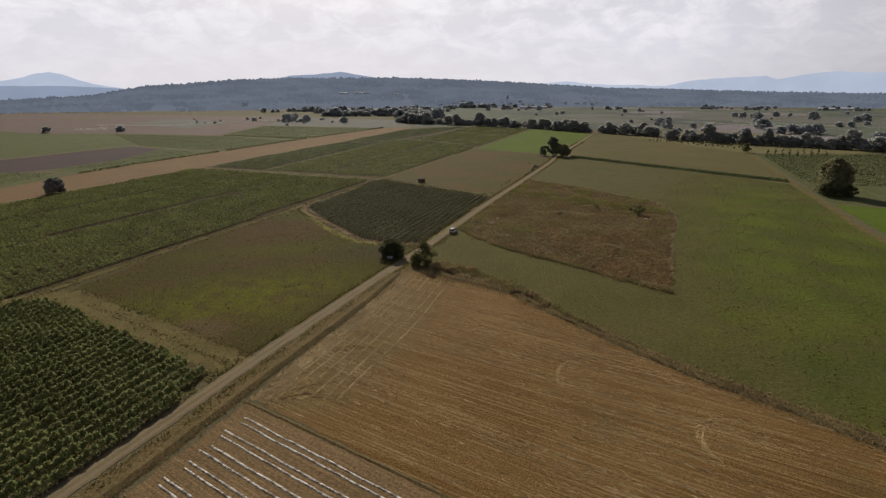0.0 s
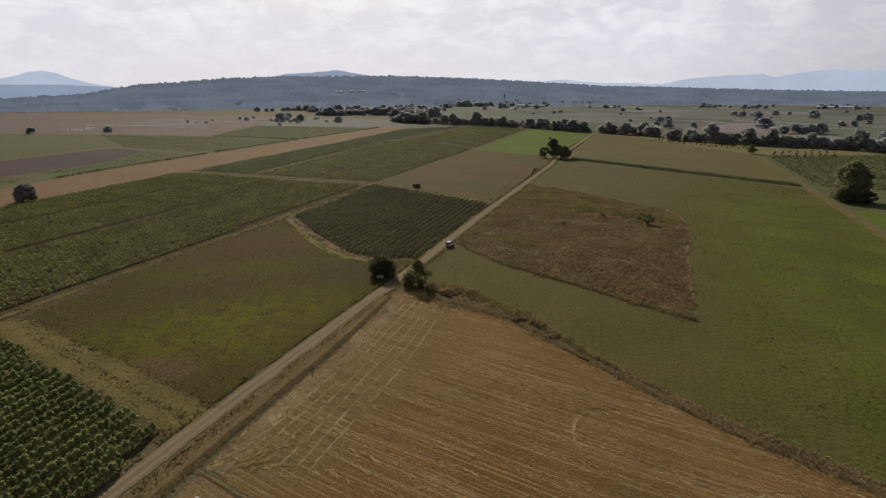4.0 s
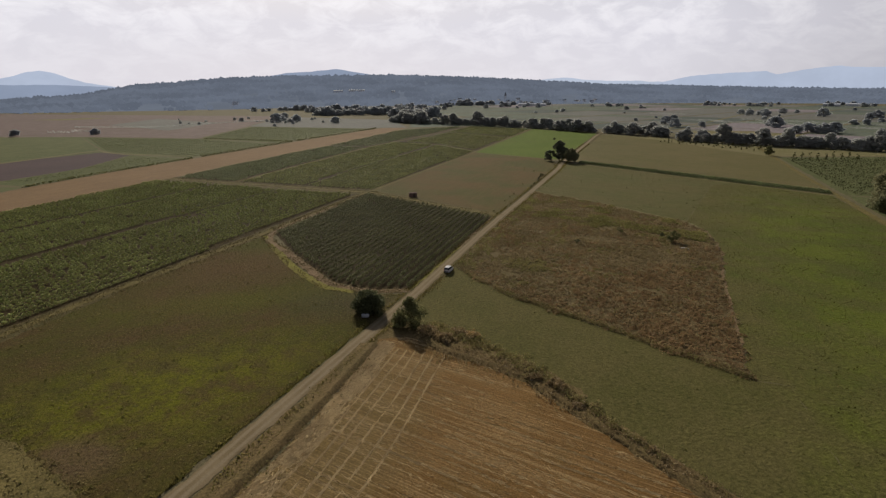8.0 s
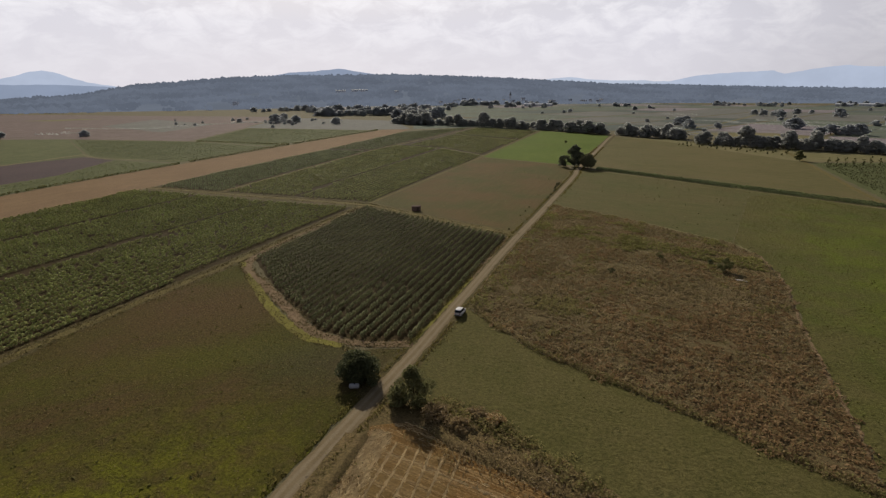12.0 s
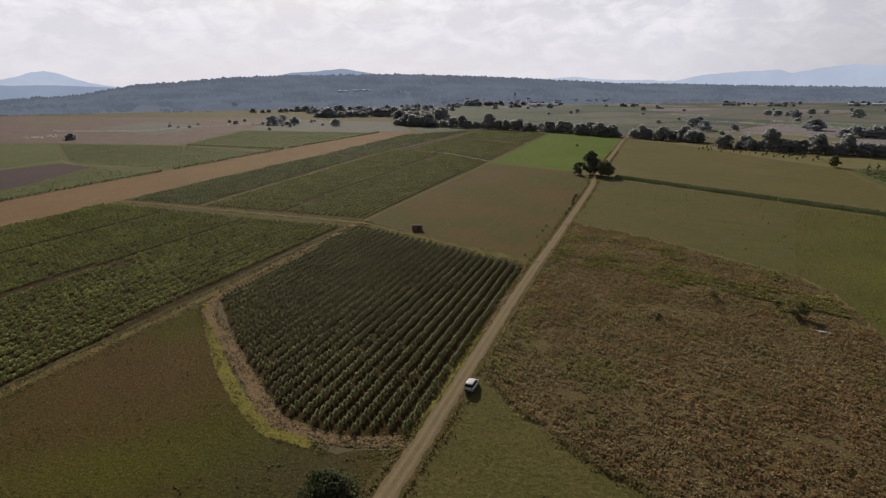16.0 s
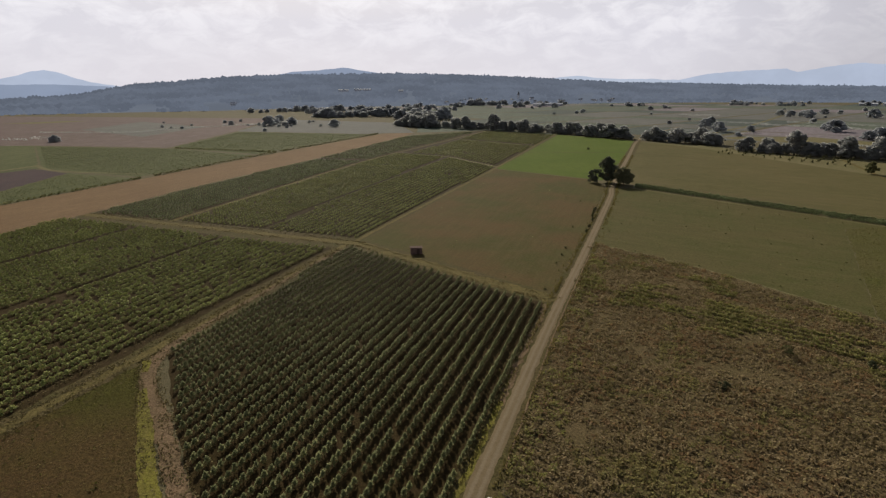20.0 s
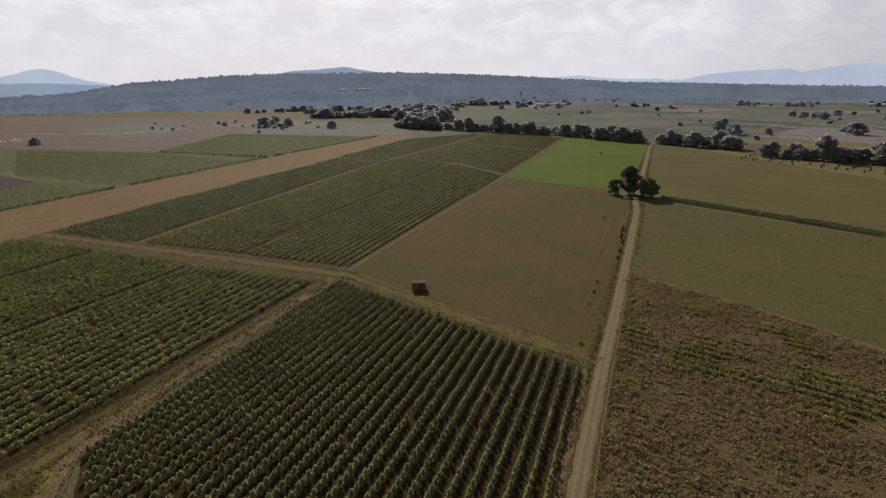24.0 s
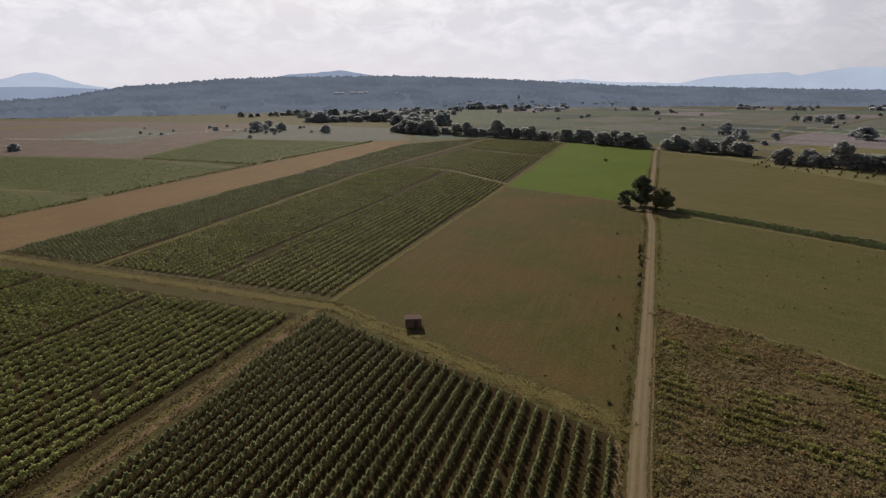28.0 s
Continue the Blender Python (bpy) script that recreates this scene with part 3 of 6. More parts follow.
ribbon("dry_border", [(1.8, 60), (1.2, 80), (0.6, 106)], 1.0, FLAT, M_DRY, "narrow dry brown verge by the track", "border", 0.04, 0.5, 0.6)
ribbon("grass_path", [(4, -64.3), (-20, -58.2), (-40, -54), (-56, -49.4)], 7.4, FLAT, M_PATH, "worn grass path between vineyard and pasture", "path", 0.04, 1.0, 0.7)
ribbon("grass_path", [(-55, -49.8), (-62, -56), (-68, -70), (-80, -110)], 5.0, FLAT, M_PATH, "worn grass path between two vineyards", "path", 0.046, 0.8, 0.7)
field("headland", [(-64.3, -200), (-63.6, -75), (-65.6, 0), (-67.9, 60), (-71, 131), (-71, 144.5), (-66.5, 144.5), (-66, 131), (-60.6, 57), (-62.4, 53), (-62, 0), (-57, -49), (-57.5, -56), (-61, -64), (-69, -120), (-62, -200)], 0.042, M_ROUGH, "rough dry grass headland along vine rows", "border", 0.6)
field("headland", [(-66, 130.6), (-110, 129.6), (-150, 131), (-185.5, 132), (-186, 141.5), (-150, 141.5), (-110, 142), (-66, 143)], 0.046, M_ROUGH, "rough dry grass headland between vineyards", "border", 0.6)
field("headland", [(1.0, 106), (-66.2, 132), (-66.4, 142), (-30, 127), (1.6, 113)], 0.044, M_ROUGH, "rough dry grass headland beside a mown field", "border", 0.6)
ribbon("grass_path", [(-63, -75), (-61.5, -50), (-63.4, 0), (-64.8, 60), (-66.2, 94), (-68.6, 131), (-68.4, 139)], 2.0, FLAT, M_PATH, "worn grass path along the vineyard block", "path", 0.052, 0.5, 0.7)
ribbon("grass_path", [(2.2, 109.6), (-30, 122), (-66, 137.4)], 4.6, FLAT, M_PATH, "dry grass path between vineyard and mown field", "path", 0.05, 0.9, 0.7)
ribbon("grass_path", [(-64, 136.8), (-110, 136.8), (-150, 137), (-187, 137.5)], 3.4, FLAT, M_PATH, "worn grass path crossing between vineyards", "path", 0.058, 0.6, 0.7)
field("headland", [(-66, 143), (-70, 144), (-74, 334), (-84, 585), (-80, 585), (-71.5, 330)], 0.043, M_ROUGH, "rough dry grass headland beside vine rows", "border", 0.5)
ribbon("grass_path", [(-68, 140), (-70, 230), (-72.6, 334), (-78.5, 460), (-83.5, 590)], 1.3, FLAT, M_PATH, "thin brown path beside vine rows", "path", 0.054, 0.4)
ribbon("grass_path", [(-146, 140), (-152.2, 201), (-164.3, 326), (-165.6, 410), (-165.5, 500), (-167, 604)], 2.0, FLAT, M_PATH, "pale grass path between two vine blocks", "path", 0.055, 0.4)
ribbon("grass_path", [(-72, 326), (-96, 346), (-119, 365), (-152, 373.5)], 2.2, FLAT, M_PALE, "pale grass path crossing the long vineyards", "path", 0.056, 0.4)
ribbon("grass_path", [(-77, 461), (-110, 478), (-158, 501)], 2.4, FLAT, M_PALE, "pale grass path crossing the far vineyards", "path", 0.057, 0.4)
ribbon("grass_path", [(66, 630), (84, 701), (126, 817), (215, 1142)], 5.0, FLAT, M_PALE, "pale dirt road across the far plain", "path", 0.08, 0.5)
ribbon("ditch", [(-77, 414), (-47, 422), (-2, 438)], 1.3, FLAT, M_ROUGH, "shallow grassy ditch across a green field", "ditch", 0.05, 0.4)
ribbon("ditch", [(2.5, 436), (26, 426), (52, 411)], 1.3, FLAT, M_ROUGH, "shallow grassy ditch across a meadow", "ditch", 0.05, 0.4)
ribbon("grass_path", [(-335, 60), (-339, 150), (-349, 226), (-347, 229), (-312, 218.5), (-252, 228)], 3.0, FLAT, M_PALE, "pale grass path round a ploughed field", "path", 0.05, 0.4)
ribbon("grass_path", [(9, 276), (40, 258), (76, 237), (134, 201)], 3.0, [(0, 0.02), (0.5, 0.05), (1, 0.02)], M_PALE, "pale grass path beside a narrow crop strip", "path", 0.05, 0.5)
ribbon("grass_path", [(137, 440), (136, 363), (135, 250), (135.5, 126), (137, 75), (150, -40), (190, -130)], 2.8, [(0, 0.02), (0.2, 0.05), (0.5, 0.09), (0.8, 0.05), (1, 0.02)], M_PATH, "pale dirt farm path across the meadows", "path", 0.045, 0.5)
ribbon("earth_bank", [(11.0, -180), (10.4, -97), (9.5, -63), (9.0, -36), (7.7, -15), (7.3, -9)], 4.6, [(0, 0.02), (0.25, 0.12), (0.5, 0.24), (0.7, 0.5), (0.82, 0.55), (0.92, 0.02), (1, 0.0)], M_BANK, "low grassy earth bank beside the track", "bank", 0.03, 0.4)
ribbon("brush_bank", [(14, -0.5), (22, -3), (34, -7.5), (47, -16.5)], 6.0, [(0, 0.0), (0.2, 0.2), (0.5, 0.3), (0.8, 0.2), (1, 0.0)], M_BANK, "brown brushy bank beside the field entrance", "bank", 0.032, 0.9)
ribbon("earth_bank", [(17, -3), (21, -5.5), (38, -11), (52, -22), (74, -38), (95, -49.5), (140, -76), (190, -107)], 3.6, [(0, 0.0), (0.12, 0.28), (0.3, 0.12), (0.55, 0.3), (0.8, 0.34), (0.92, 0.05), (1, 0.0)], M_BANK, "low weedy bank between stubble and meadow", "bank", 0.035, 0.7)
for ends in ([(12.8, -72.9), (50, -82.3)], [(50, -82.3), (62, -121), (70, -180)]):
    ribbon("earth_bank", ends, 0.7, [(0, 0.0), (0.35, 0.14), (0.6, 0.15), (1, 0.0)], M_BANK, "low dark earth ridge between two fields", "bank", 0.03, 0.15)

TRACK = [(7.6, -180), (6.2, -97), (5.2, -50), (5.0, 0), (4.9, 20), (4.25, 45), (3.2, 98), (3.05, 150), (2.2, 246), (0.7, 282), (0.2, 420), (0.7, 548), (14, 640), (40, 760)]
ribbon("verge", TRACK[3:12], 6.4, FLAT, M_ROUGH, "rough dry grass verge under the track", "verge", 0.02, 0.5)
ribbon("road", TRACK, lambda p: 2.9 - 0.5 * min(1.0, max(0.0, (p.y - 10) / 50)), [(0, 0.01), (0.14, 0.05), (0.28, 0.045), (0.5, 0.10), (0.72, 0.045), (0.86, 0.05), (1, 0.01)], M_TRACK, "straight pale gravel farm track with two wheel lanes", "road", 0.05, 0.25)


ribbon("verge", [(6.6, 46), (5.7, 70), (4.95, 100), (4.7, 150)], 0.3, FLAT, M_DRY, "thin dry line of grass beside the track", "verge", 0.066, 0.12)

# fields further off, left of the tilled band
field("soil_field", [(-262, 96), (-268, 150), (-300, 214), (-345, 221), (-336, 150), (-334, 60), (-270, 60)], 0.0348, M_PURPLE, "bare purple-brown ploughed field", ragged=1.5)
field("soil_field", [(-205, -40), (-214, 20), (-232, 91), (-300, 70), (-300, -40)], 0.0372, M_NEAR_CROP, "green crop field beside the tilled band", ragged=1.5)
field("crop_ground", [(-232, 93), (-239, 145), (-244, 214), (-300, 215), (-268, 150), (-261, 93)], 0.0378, M_NEAR_CROP, "dull green soil beside the tilled band", ragged=1.5)
field("crop_ground", [(-248, 218), (-258, 326), (-352, 342), (-478, 318), (-332, 222)], 0.0396, M_NEAR_CROP, "green soil of a low crop block", ragged=1.5)
field("crop_ground", [(-260, 332), (-268, 526), (-424, 507), (-358, 348)], 0.0420, M_NEAR_CROP, "green soil of a low crop block", ragged=1.5)
field("crop_field", [(-335, 222), (-480, 318), (-640, 290), (-470, 120), (-347, 110)], 0.0394, M_NEAR_CROP, "green crop field on the flat plain", ragged=1.5)
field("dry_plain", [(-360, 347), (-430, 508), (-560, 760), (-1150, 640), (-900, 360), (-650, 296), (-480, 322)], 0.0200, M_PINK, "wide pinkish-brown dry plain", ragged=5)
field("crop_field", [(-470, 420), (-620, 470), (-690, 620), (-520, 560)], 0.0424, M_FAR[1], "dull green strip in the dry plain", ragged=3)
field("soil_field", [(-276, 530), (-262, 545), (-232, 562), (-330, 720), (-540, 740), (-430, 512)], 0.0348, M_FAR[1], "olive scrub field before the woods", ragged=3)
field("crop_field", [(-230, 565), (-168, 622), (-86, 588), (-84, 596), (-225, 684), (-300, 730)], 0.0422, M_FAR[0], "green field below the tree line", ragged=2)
# right of the farm path
field("crop_ground", [(139, 360), (232, 398), (420, 330), (330, 190), (139, 205)], 0.0396, M_NEAR_CROP, "dark green soil of low crop strips", ragged=1)
field("crop_field", [(140, 100), (139, 143), (270, 132), (330, 20), (200, -50), (145, 40)], 0.0520, M_LUSH, "bright green young crop by the farm path", ragged=1)
field("crop_field", [(139, 147), (139, 202), (330, 188), (300, 120), (270, 136)], 0.0444, M_NEAR_CROP, "green grass field behind a large tree", ragged=1)
field("pale_edge", [(137, 366), (232, 402), (420, 335), (430, 352), (240, 418), (138, 448)], 0.0520, M_PALE, "pale dry strip along the trees", ragged=1)

field("pale_edge", [(-840, 520), (-790, 532), (-775, 600), (-815, 596)], 0.0524, M_PALE, "pale bare strip on the dry plain", ragged=2)
field("crop_field", [(-900, 372), (-640, 300), (-545, 290), (-420, 350), (-520, 380), (-700, 400)], 0.0498, M_PINK, "brown grass strip on the dry plain", ragged=3)

field("pale_edge", [(72, 604), (95, 624), (158, 642), (205, 590), (190, 566), (110, 570)], 0.0822, M_PALE, "pale dry plot behind the tree line", ragged=2)

# patchwork of the plain beyond the tree line
gen = np.random.default_rng(21)
FAR_LABELS = ["green crop plot far out on the plain", "olive crop plot far out on the plain", "tan stubble plot far out on the plain", "dark green crop plot far out on the plain"]
tilt = Matrix.Rotation(radians(-24), 2)
plots = 0
for col in range(-9, 16):
    v = 560.0
    while v < 2150:
        deep = gen.uniform(45, 170) * (0.7 + v / 1600)
        wide = 118.0
        mid = tilt @ Vector((col * 125.0, v + deep / 2))
        centre = (mid.x, mid.y)
        hedge = 690 - 0.66 * (centre[0] + 225) if centre[0] < 70 else 520 - 0.42 * (centre[0] - 60)
        if centre[1] - deep * 0.6 > hedge + 20 and centre[1] > 380 and not (centre[0] < -430 and centre[1] < 800) and math.hypot(centre[0], centre[1]) < 1900:
            c = [tilt @ Vector((col * 125.0 + dx * wide / 2, v + dy)) for dx, dy in ((-1, 2), (1, 2), (1, deep - 2), (-1, deep - 2))]
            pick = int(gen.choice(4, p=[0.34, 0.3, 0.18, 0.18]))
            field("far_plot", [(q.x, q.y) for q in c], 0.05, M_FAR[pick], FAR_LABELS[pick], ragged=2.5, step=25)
            plots += 1
        v += deep

# ---- vineyards ----
def vine_row(a, b, per_metre, leaf, height, half, material, label, group, gen, gaps=0.06):
    """One low leafy crop row from a to b, rooted along the ground."""
    a, b = np.array(a, float), np.array(b, float)
    length = np.linalg.norm(b - a)
    way = (b - a) / length
    side = np.array([way[1], -way[0]])
    n = int(length * per_metre)
    s = gen.uniform(0, length, n)
    lump = np.array([0.7 * noise.noise(Vector((x * 0.3, a[0], a[1]))) + 0.6 * noise.noise(Vector((a[0] * 0.1, (a[1] + x) * 0.06, 3))) for x in np.linspace(0, length, 200)])
    lump = np.interp(s, np.linspace(0, length, 200), lump)
    h = gen.beta(1.5, 0.8, n)
    w = np.clip(gen.normal(0, 0.62, n), -1, 1) * half * (0.6 + 0.55 * np.sin(np.clip(h, 0, 1) * np.pi))
    keep = lump > gen.uniform(-0.62, -0.34, n) + gaps
    p = np.stack([a[0] + way[0] * s + side[0] * w, a[1] + way[1] * s + side[1] * w, 0.04 + h * height * (0.92 + 0.5 * lump)], 1)[keep]
    v, f = leaves(p, leaf * gen.uniform(0.7, 1.35, len(p)), np.where(h[keep] > 0.6, 0.8, 0.3), gen)
    v[:, 2] = np.maximum(v[:, 2], 0.0)
    row = tagged(new("crop_row"), label, "crop row", group)
    tagged(part("foliage", mesh_from("foliage", v - [a[0], a[1], 0], f, material), None, row), kind="stuff")
    row.matrix_world = Matrix.Translation((a[0], a[1], 0))
    return row


def vine_shapes(count, leaf, height, half, along, number, seed, slim=1.0, loose=0.28, bare=0.2):
    """A few single vines as arrays: a short trunk and a rounded lump of leaves, wider than it is long or the other way."""
    made = []
    for i in range(number):
        gen = np.random.default_rng(seed + i)
        s = np.clip(gen.normal(0, 0.5, count), -1, 1)
        w = np.clip(gen.normal(0, 0.5, count), -1, 1)
        dome = np.clip(1.08 - 0.45 * s * s - 0.4 * w * w, 0.3, 1.1)
        h = gen.beta(2.0, 0.75, count)
        p = np.stack([s * along, w * half * (0.6 + 0.5 * np.sin(h * np.pi)), 0.05 + height * (bare + (1 - bare) * h) * dome * gen.uniform(0.9, 1.06)], 1)
        shoot = gen.random(count) < 0.1
        p[shoot, 2] += gen.uniform(0.05, 0.28, shoot.sum())
        top = np.clip((h - 0.35) * 3.0, 0, 1)[:, None]
        out = np.stack([0.5 * s, np.where(w > 0, 1.0, -1.0), 0.15 + 0 * s], 1)
        v, f = facing_leaves(p, out * (1 - top) + np.array([0, 0, 1.0]) * top, leaf * gen.uniform(0.65, 1.3, count), loose, gen, slim)
        v, f = joined((v, f), blades(np.array([[0, 0, 0], [0.02, 0, 0]]), height * 0.7, 0.1, gen, 0.05))
        v[:, 2] = np.maximum(v[:, 2], 0.0)
        made.append((v, f))
    return made


def vine_meshes(shapes, material):
    return [mesh_from("vine", v, f, material) for v, f in shapes]


def places_along(a, b, pace, kinds, gen, missing, uneven=0.05):
    """Where the vines of a row stand, in step with the rows beside it: (kind, along, across, turned, width, height)."""
    length = np.linalg.norm(b - a)
    start = float(a @ (b - a)) / length
    for at in np.arange(math.ceil(start / pace) * pace - start, length, pace):
        if gen.random() < missing:
            continue
        size = gen.uniform(0.85, 1.12)
        yield int(gen.integers(kinds)), at + gen.normal(0, uneven), gen.normal(0, uneven), int(gen.integers(2)), size, size * gen.uniform(0.9, 1.1)


def planted_row(a, b, meshes, pace, label, group, gen, missing=0.012, uneven=0.05):
    """A vine row as a thing, with each vine a part of it."""
    a, b = np.array(a, float), np.array(b, float)
    turn = math.atan2(b[1] - a[1], b[0] - a[0])
    row = tagged(new("vine_row"), label, "vine row", group)
    row.matrix_world = Matrix.Translation((a[0], a[1], 0.03)) @ Matrix.Rotation(turn, 4, "Z")
    for kind, along, across, turned, wide, tall in places_along(a, b, pace, len(meshes), gen, missing, uneven):
        ob = new("vine", meshes[kind])
        ob.parent = row
        ob.matrix_basis = Matrix.Translation((along, across, 0)) @ Matrix.Rotation(math.pi * turned, 4, "Z") @ Matrix.Diagonal((1.0, wide, tall, 1))
    return row


def joined_row(a, b, shapes, pace, material, label, group, gen, missing=0.03, uneven=0.05):
    """A vine row far from the camera, all its vines in one mesh."""
    a, b = np.array(a, float), np.array(b, float)
    turn = math.atan2(b[1] - a[1], b[0] - a[0])
    c, d = math.cos(turn), math.sin(turn)
    pieces = []
    for kind, along, across, turned, wide, tall in places_along(a, b, pace, len(shapes), gen, missing, uneven):
        v, f = shapes[kind]
        if noise.noise(Vector((a[0] * 0.05 + along * c * 0.05, a[1] * 0.05 + along * d * 0.05, 3))) < -0.62 and gen.random() < 0.5:
            continue
        sign = 1 - 2 * turned
        x, y = v[:, 0] * sign + along, v[:, 1] * sign * wide + across
        pieces.append((np.stack([a[0] + x * c - y * d, a[1] + x * d + y * c, v[:, 2] * tall + 0.03], 1), f))
    if not pieces:
        return None
    v, f = joined(*pieces)
    row = tagged(new("vine_row"), label, "vine row", group)
    tagged(part("foliage", mesh_from("foliage", v - [a[0], a[1], 0], f, material), None, row), kind="stuff")
    row.matrix_world = Matrix.Translation((a[0], a[1], 0))
    return row


def vineyard(poly, angle, spacing, row, seed, inset=0.6):
    """Rows at one angle, cut to the outline of the plot; row(a, b, gen, number) builds one."""
    gen = np.random.default_rng(seed)
    d = np.array([math.cos(radians(angle)), math.sin(radians(angle))])
    n = np.array([d[1], -d[0]])
    pts = np.array(poly, float)
    offs = pts @ n
    o, number = offs.max() - spacing * 0.4, 0
    while o > offs.min():
        cuts = []
        for p, q in zip(pts, np.roll(pts, -1, axis=0)):
            a, b = p @ n - o, q @ n - o
            if (a > 0) != (b > 0):
                cuts.append(((p + (q - p) * a / (a - b)) @ d))
        cuts.sort()
        for s, e in zip(cuts[::2], cuts[1::2]):
            s, e = s + inset + gen.uniform(0, 0.5), e - inset - gen.uniform(0, 0.5)
            if e - s > 4:
                row(n * o + d * s, n * o + d * e, gen, number)
        o -= spacing
        number += 1


S_A = vine_shapes(150, 0.25, 1.12, 0.31, 0.52, 10, 200, 0.75, 0.32, 0.05)
S_B = vine_shapes(160, 0.32, 1.4, 0.8, 0.62, 8, 230, 0.85, 0.4)
S_D = vine_shapes(76, 0.31, 0.86, 0.62, 0.7, 12, 260, 0.85, 0.42, 0.1)
S_E = vine_shapes(44, 0.34, 0.9, 0.5, 0.54, 8, 280, 0.85, 0.3, 0.1)
S_FAR = vine_shapes(24, 0.5, 1.05, 0.38, 1.1, 6, 300)
K_A, K_B, K_D = vine_meshes(S_A, M_VINE_A), vine_meshes(S_B, M_VINE_B), vine_meshes(S_D, M_VINE_D)
vineyard(P_A, 91.6, 2.25, lambda a, b, gen, i: planted_row(a, b, K_A, 1.36, "dark green trained vine row in brown soil", "rows of the square vineyard", gen), 1)
vineyard([(2.6, -67.8), (-54, -54.0), (-62, -62.5), (-66, -104), (5.0, -104)], 92.0, 2.3, lambda a, b, gen, i: planted_row(a, b, K_B, 1.1, "dense green vine row beside the track", "rows of the dense vineyard", gen, 0.004), 2, 0.3)
WIDE = "yellow-green leafy vine row, partly thinned", "rows of the wide vineyard"
for poly, seed in (([(-71.5, 130), (-69.3, 60), (-66.3, 0), (-64.5, -75), (-105, -75), (-108, 0), (-110.5, 128)], 3),
                   ([(-113, 129), (-110.6, 0), (-107.6, -75), (-141.5, -75), (-146.5, 0), (-149.5, 130)], 4),
                   ([(-152, 130), (-149, 0), (-144, -75), (-170, -75), (-177, 20), (-187, 130)], 5)):
    vineyard(poly, 91.3, 2.6, lambda a, b, gen, i: planted_row(a, b, K_D, 1.38, *WIDE, gen, 0.04, 0.16) if seed == 3 and i < 7 else joined_row(a, b, S_D, 1.38, M_VINE_D, *WIDE, gen, 0.04, 0.14), seed)
for poly, mat, label, seed in (([(-69.5, 142.5), (-74.3, 324), (-118, 361), (-109.5, 194), (-105.6, 142)], M_VINE_D, "green vine row in a long narrow block", 6),
                        ([(-107.4, 142), (-112.5, 194), (-121, 363), (-150, 371), (-163, 372), (-161.6, 326), (-150, 201), (-143.6, 141.5)], M_VINE_D, "green vine row in a long narrow block", 7),
                        ([(-148, 141), (-154.5, 201), (-165.8, 322), (-199, 320), (-193, 207), (-185, 141)], M_VINE_E, "bluish-green vine row in a long narrow block", 8),
                        ([(-167, 329), (-168.5, 410), (-171, 590), (-179, 592), (-219, 512), (-201, 326)], M_VINE_E, "bluish-green vine row in a long narrow block", 9),
                        ([(-76.5, 331), (-79, 458), (-156, 497), (-152.5, 376), (-120.5, 369)], M_VINE_D, "dull green vine row in a far block", 10),
                        ([(-79.5, 467), (-83.6, 582), (-162, 600), (-158, 505)], M_VINE_D, "dull green vine row in a far block", 11)):
    shapes, pace, gap = (S_FAR, 2.1, 3.0) if seed >= 9 else (S_E, 1.5, 2.6)
    vineyard(poly, 92.4, gap, lambda a, b, gen, i: joined_row(a, b, shapes, pace, mat, label, "rows of the long vineyards", gen), seed)
LOW = "low green crop row on the plain", "rows of the left plain"
for poly, dense, tall, seed in (([(-250, 220), (-260, 324), (-352, 340), (-470, 316), (-334, 224)], 4.5, 0.35, 12), ([(-262, 334), (-270, 524), (-420, 505), (-358, 350)], 4.5, 0.35, 13),
                                ([(-298, 213), (-247, 208), (-240, 112), (-258, 97), (-266, 150)], 3.5, 0.3, 17), ([(-216, 20), (-244, 90), (-298, 68), (-298, -30), (-207, -30)], 3.5, 0.3, 16)):
    vineyard(poly, 95, 3.6, lambda a, b, gen, i: vine_row(a, b, dense, 0.4, tall, 0.5, M_CROP, *LOW, gen), seed)
vineyard([(10, 277.5), (134, 202.5), (134, 211), (10, 286)], -31.2, 2.3, lambda a, b, gen, i: joined_row(a, b, S_B, 1.3, M_VINE_E, "leafy crop row in a narrow strip", "rows of the narrow strip", gen), 14)
vineyard([(141, 356), (232, 392), (400, 325), (320, 192), (141, 207)], 13, 6.0, lambda a, b, gen, i: vine_row(a, b, 6, 0.6, 0.9, 0.7, M_CROP_DARK, "low dark green crop row", "rows beyond the farm path", gen), 15)


